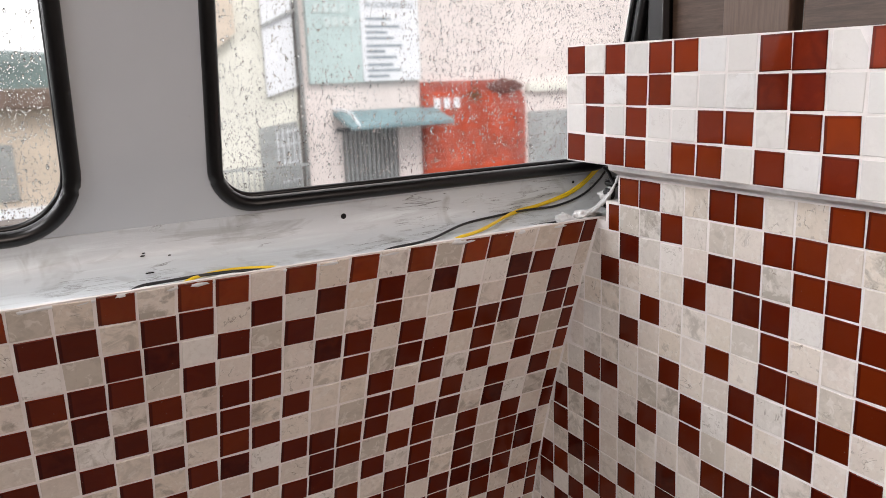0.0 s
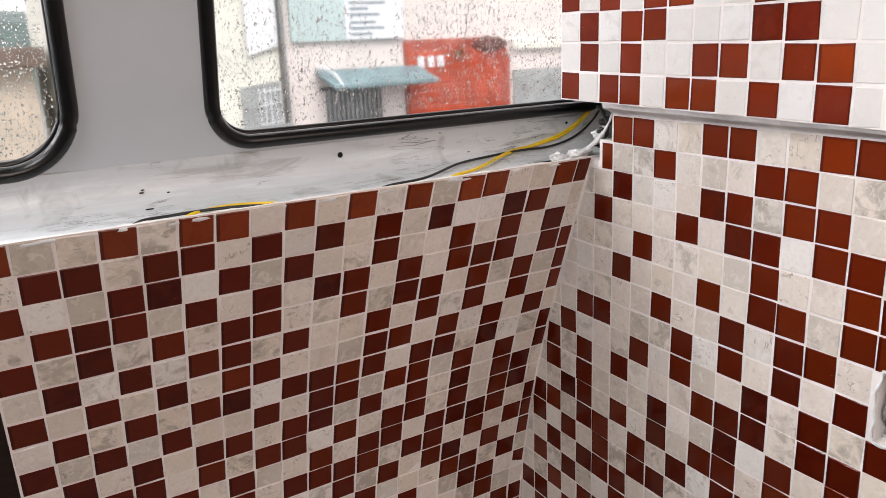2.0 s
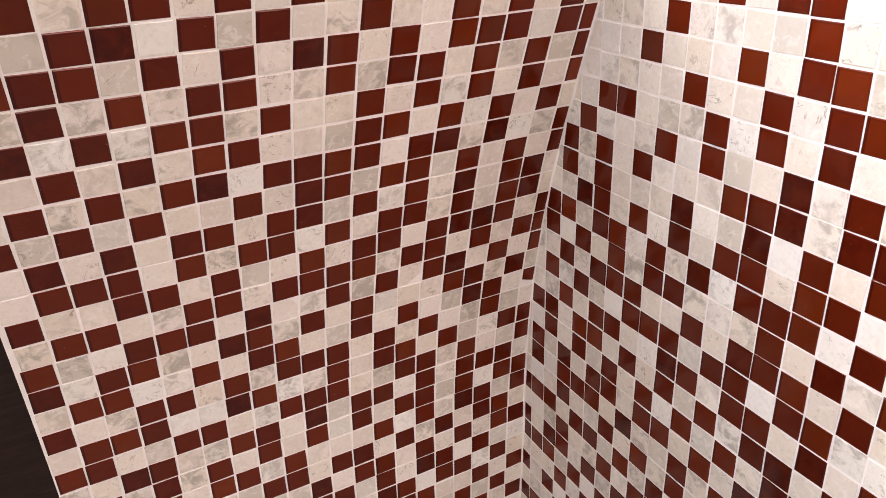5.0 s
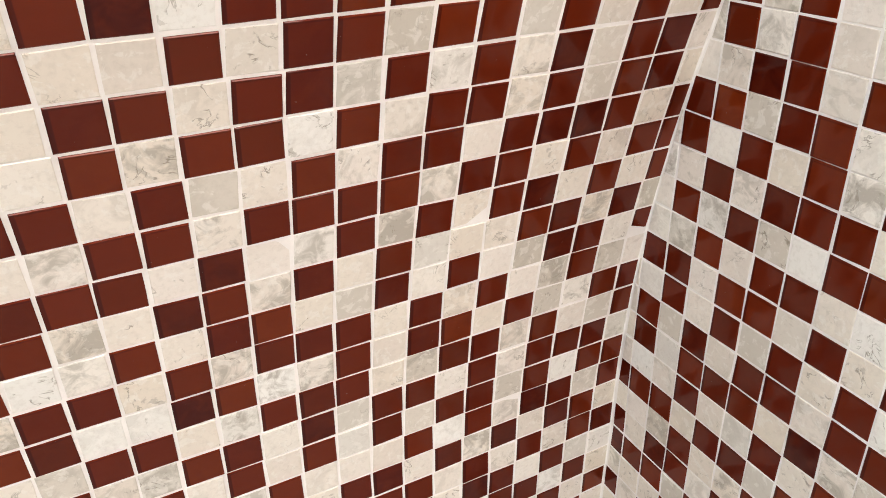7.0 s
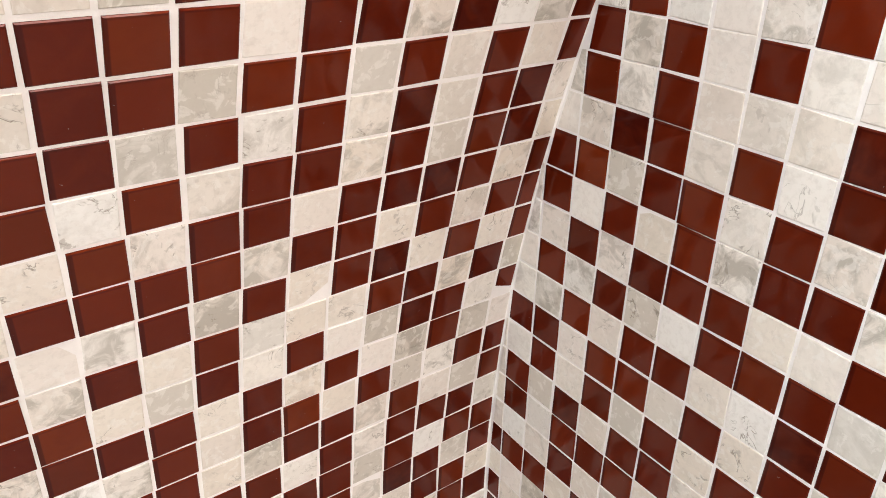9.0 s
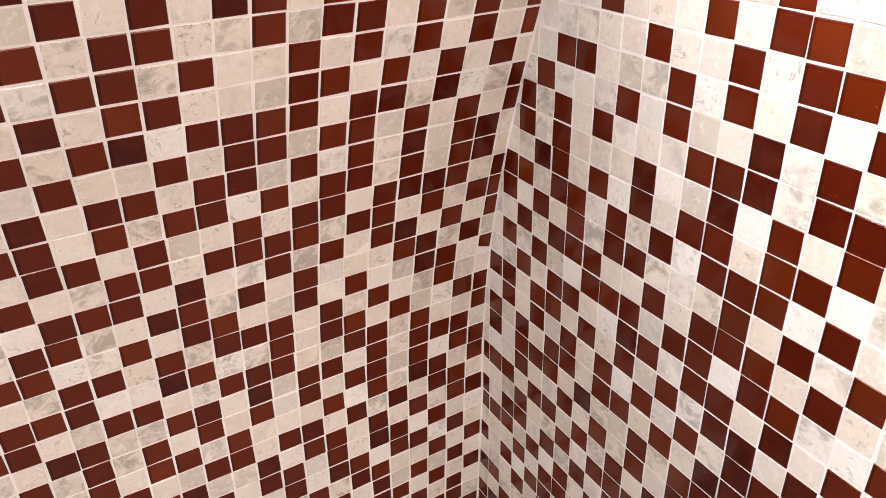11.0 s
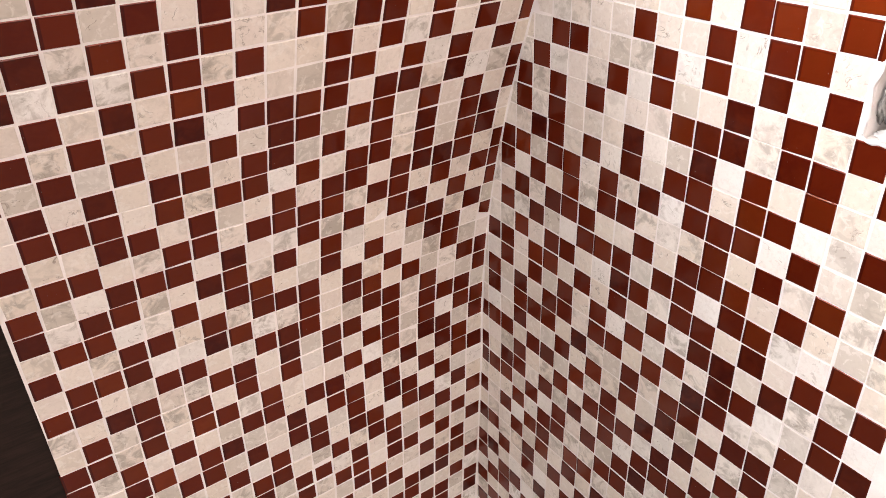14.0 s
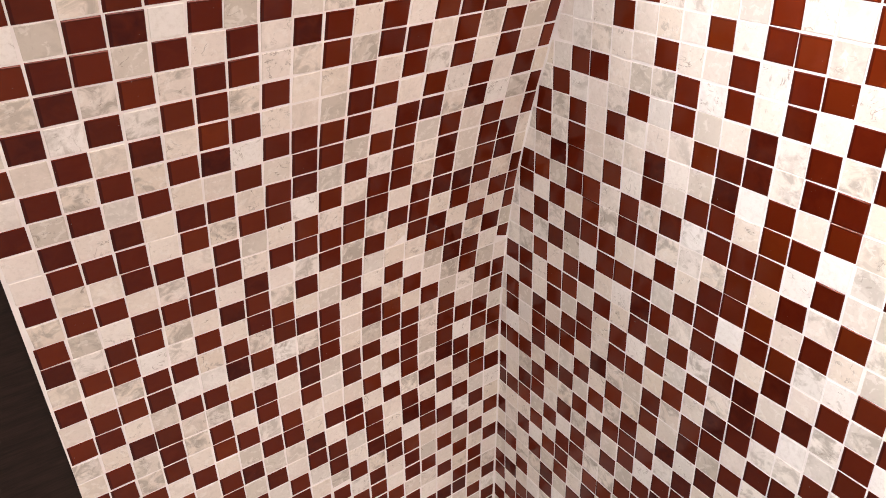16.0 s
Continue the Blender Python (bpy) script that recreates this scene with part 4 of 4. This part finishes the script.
house = thing("shop_building", "pale rendered shop front with signboards and red shutter", "building")
part("wall", box(4.50, YF, GROUND_Z, 16, YF + 6, 8.5), PINK, house)
sign = part("signboard", box(4.60, YF - 0.10, 1.14, 6.72, YF - 0.004, 4.4), TEAL, house, "teal signboard")
panel = part("sign_panel", box(5.58, YF - 0.125, 1.15, 6.70, YF - 0.104, 4.3), WHITE, sign, "white list panel")
for a in range(10):
    wdt = (0.42, 0.66, 0.50, 0.58, 0.36, 0.70, 0.54)[a % 7]
    part("text_bar", box(5.66, YF - 0.132, 1.21 + a * 0.098 + 0.03 * (a // 3), 5.66 + wdt, YF - 0.127, 1.255 + a * 0.098 + 0.03 * (a // 3)), INK, panel)
heading = bpy.data.curves.new("heading", "FONT")
heading.body, heading.size, heading.extrude = "PROCEDIMENTOS", 0.135, 0.003
heading_ob = new("heading_curve", heading)
bpy.context.view_layer.update()
text_mesh = bpy.data.meshes.new_from_object(heading_ob.evaluated_get(bpy.context.evaluated_depsgraph_get()))
bpy.data.objects.remove(heading_ob)
wide = max(v.co.x for v in text_mesh.vertices)
text_mesh.transform(Matrix.Translation((5.66, YF - 0.130, 2.39)) @ Matrix.Diagonal((0.94 / wide, 1, 1, 1)) @ Euler((math.pi / 2, 0, 0)).to_matrix().to_4x4())
text_mesh.materials.clear()
text_mesh.materials.append(INK)
lettering = new("heading", text_mesh)
lettering.parent = panel
tagged(lettering, "grey-blue capital heading")
for x, z, w in ((4.74, 2.30, 0.62), (4.92, 2.08, 0.56)):
    for a in range(4):
        part("emblem_bar", box(x + a * w / 4, YF - 0.115, z, x + (a + 0.72) * w / 4, YF - 0.104, z + 0.15), PALE_TEAL, sign)
aw = part("awning", box(5.0, YF - 0.8, 0.58, 7.0, YF - 0.004, 0.66, 0.02), BLUE, house, "blue awning over the gate")
for v in aw.data.vertices:
    if v.co.y < YF - 0.4:
        v.co.z -= 0.22
arc = [(5.02, YF - 0.01, 0.70), (5.06, YF - 0.30, 0.69), (5.12, YF - 0.58, 0.60), (5.16, YF - 0.80, 0.40)]
part("awning_rib", tube(smooth_path(arc, 6), 0.022, 8), WHITE, aw, "white curved awning rib")
part("lintel", box(5.05, YF - 0.05, 0.30, 6.30, YF - 0.005, 0.37), IRON, house)
gate = part("gate", box(5.15, YF - 0.03, GROUND_Z, 6.22, YF - 0.006, 0.34), GREY_WIN, house, "barred iron gate")
for a in range(13):
    part("bar", box(5.15 + a * 0.087, YF - 0.06, GROUND_Z, 5.172 + a * 0.087, YF - 0.034, 0.34), IRON, gate)
bm = bmesh.new()
prof = [(6.74, GROUND_Z), (9.10, GROUND_Z), (9.10, 0.62)] + [(8.56 + 0.54 * math.cos(radians(q)), 0.58 + 0.52 * math.sin(radians(q))) for q in range(15, 91, 15)] + [(6.74, 1.10)]
f = bm.faces.new([bm.verts.new((x, YF - 0.05, z)) for x, z in prof])
r = bmesh.ops.extrude_face_region(bm, geom=[f])
bmesh.ops.translate(bm, verts=[v for v in r["geom"] if isinstance(v, bmesh.types.BMVert)], vec=(0, 0.046, 0))
bmesh.ops.recalc_face_normals(bm, faces=bm.faces[:])
front = part("shop_front", bm, RED_DARK, house, "dull red painted shop front")
for a in range(18):
    z = GROUND_Z + 0.02 + a * 0.125
    part("shutter_slat", box(6.78, YF - 0.085, z, 8.45 if a > 15 else 8.86, YF - 0.054, z + 0.112, 0.01), RED, front)
blotch = bmesh.new()
bmesh.ops.create_icosphere(blotch, subdivisions=3, radius=1)
for v in blotch.verts:
    v.co = Vector((8.60 + v.co.x * 0.42, YF - 0.09 + v.co.y * 0.03, 0.96 + v.co.z * 0.13 * (1 + 0.6 * noise.noise(v.co * 2.3))))
part("dark_blotch", blotch, simple("dark_red_brown", (0.14, 0.045, 0.035), 0.7, scale=4, spread=0.5), front, "dark red-brown blotch on the upper corner")
leaves = bmesh.new()
for a in range(60):
    c = Vector((7.86 + random.gauss(0, 0.07), YF - 0.14 + random.gauss(0, 0.02), 0.84 + random.gauss(0, 0.06)))
    u, w = Vector((random.gauss(0, 1), random.gauss(0, 1), random.gauss(0, 1))).normalized() * 0.035, Vector((random.gauss(0, 1), random.gauss(0, 1), random.gauss(0, 1))).normalized() * 0.018
    leaves.faces.new([leaves.verts.new(p) for p in (c - u, c + w, c + u, c - w)])
tagged(part("wall_plant", leaves, simple("dark_leaves", (0.06, 0.11, 0.05), 0.6), front, "small green plant on the red front"), kind="stuff")
for a in range(3):
    part("number_bar", box(6.98 + a * 0.21, YF - 0.105, 0.60, 7.12 + a * 0.21, YF - 0.088, 0.80, 0.01), WHITE, front)
part("side_gate", box(9.2, YF - 0.05, GROUND_Z, 10.6, YF - 0.006, 0.44), GREY_WIN, house, "dim iron gate")
part("cornice", box(9.15, YF - 0.12, 0.84, 12.0, YF - 0.006, 1.00), CREAM, house)
for a in range(14):
    part("siding", box(6.8, YF - 0.012, 1.5 + a * 0.32, 15.9, YF - 0.005, 1.508 + a * 0.32), CREAM, house)

def skewed(bm, rise, x):
    """Slants a part's upper and lower edges along the sloping street."""
    for v in bm.verts:
        v.co.z += rise * (v.co.x - x)
    return bm


corner = thing("corner_house", "cream house with barred window and white sign", "building")
part("wall", box(1.2, YF + 0.12, GROUND_Z, 4.42, YF + 7, 8.5), CREAM, corner)
part("white_sign", skewed(box(3.88, YF + 0.02, 1.10, 4.40, YF + 0.11, 3.6, 0.01), 0.28, 4.40), WHITE, corner, "white hanging sign")
part("brown_sign", skewed(box(2.6, YF - 0.10, 1.98, 3.40, YF + 0.10, 3.6, 0.01), 0.75, 3.40), BEIGE, corner, "dull brown board")
part("sign_border", skewed(box(3.86, YF - 0.03, 2.30, 4.40, YF + 0.015, 2.36), 0.45, 4.40), GREY_WIN, corner)
wq = part("barred_window", skewed(box(3.70, YF + 0.06, -0.75, 4.37, YF + 0.115, 0.53), 0.12, 4.37), GREY_WIN, corner, "dim window behind pale bars")
for a in range(5):
    part("window_bar", box(3.98 + a * 0.095, YF + 0.025, -0.75, 4.00 + a * 0.095, YF + 0.055, 0.42), WHITE, wq)
for z in (-0.45, -0.14, 0.17, 0.38):
    part("window_bar", skewed(box(3.98, YF + 0.005, z, 4.37, YF + 0.022, z + 0.022), 0.12, 4.37), WHITE, wq)
part("downpipe", tube([(4.455, YF - 0.06, GROUND_Z), (4.455, YF - 0.06, 8.0)], 0.035, 12), GREY_WIN, corner, "grey downpipe")
part("railing", box(2.6, YF - 0.32, -0.20, 4.42, YF - 0.27, -0.155), GREY_WIN, corner)
for a in range(20):
    part("baluster", box(2.62 + a * 0.09, YF - 0.31, GROUND_Z, 2.635 + a * 0.09, YF - 0.28, -0.20), GREY_WIN, corner)

far_house = thing("far_house", "beige low house with brown tiled roof", "building")
part("wall", box(-4.5, 15, GROUND_Z, 0.9, 19, 0.9), BEIGE, far_house)
part("roof", box(-4.8, 14.6, 0.9, 1.1, 19.4, 1.25, 0.05), ROOF, far_house)
part("window", box(-0.55, 14.93, -0.7, 0.1, 14.994, 0.3), GREY_WIN, far_house)
part("fence", box(-4.5, 13.2, GROUND_Z, 1.0, 13.25, -0.62), WHITE, far_house)
bm = bmesh.new()
gridv = [[bm.verts.new((-80 + 4.5 * a, 60 + 8 * b, GROUND_Z + (0 if b == 0 else (6.5 + 3.0 * noise.noise(Vector((a * 0.21, b, 0)))) * (0.6 + 0.4 * b / 3)))) for b in range(4)] for a in range(32)]
for a in range(31):
    for b in range(3):
        bm.faces.new((gridv[a][b], gridv[a + 1][b], gridv[a + 1][b + 1], gridv[a][b + 1]))
tagged(part("hill", bm, HILL), "hazy dark green wooded hill", "hill", kind="structure")
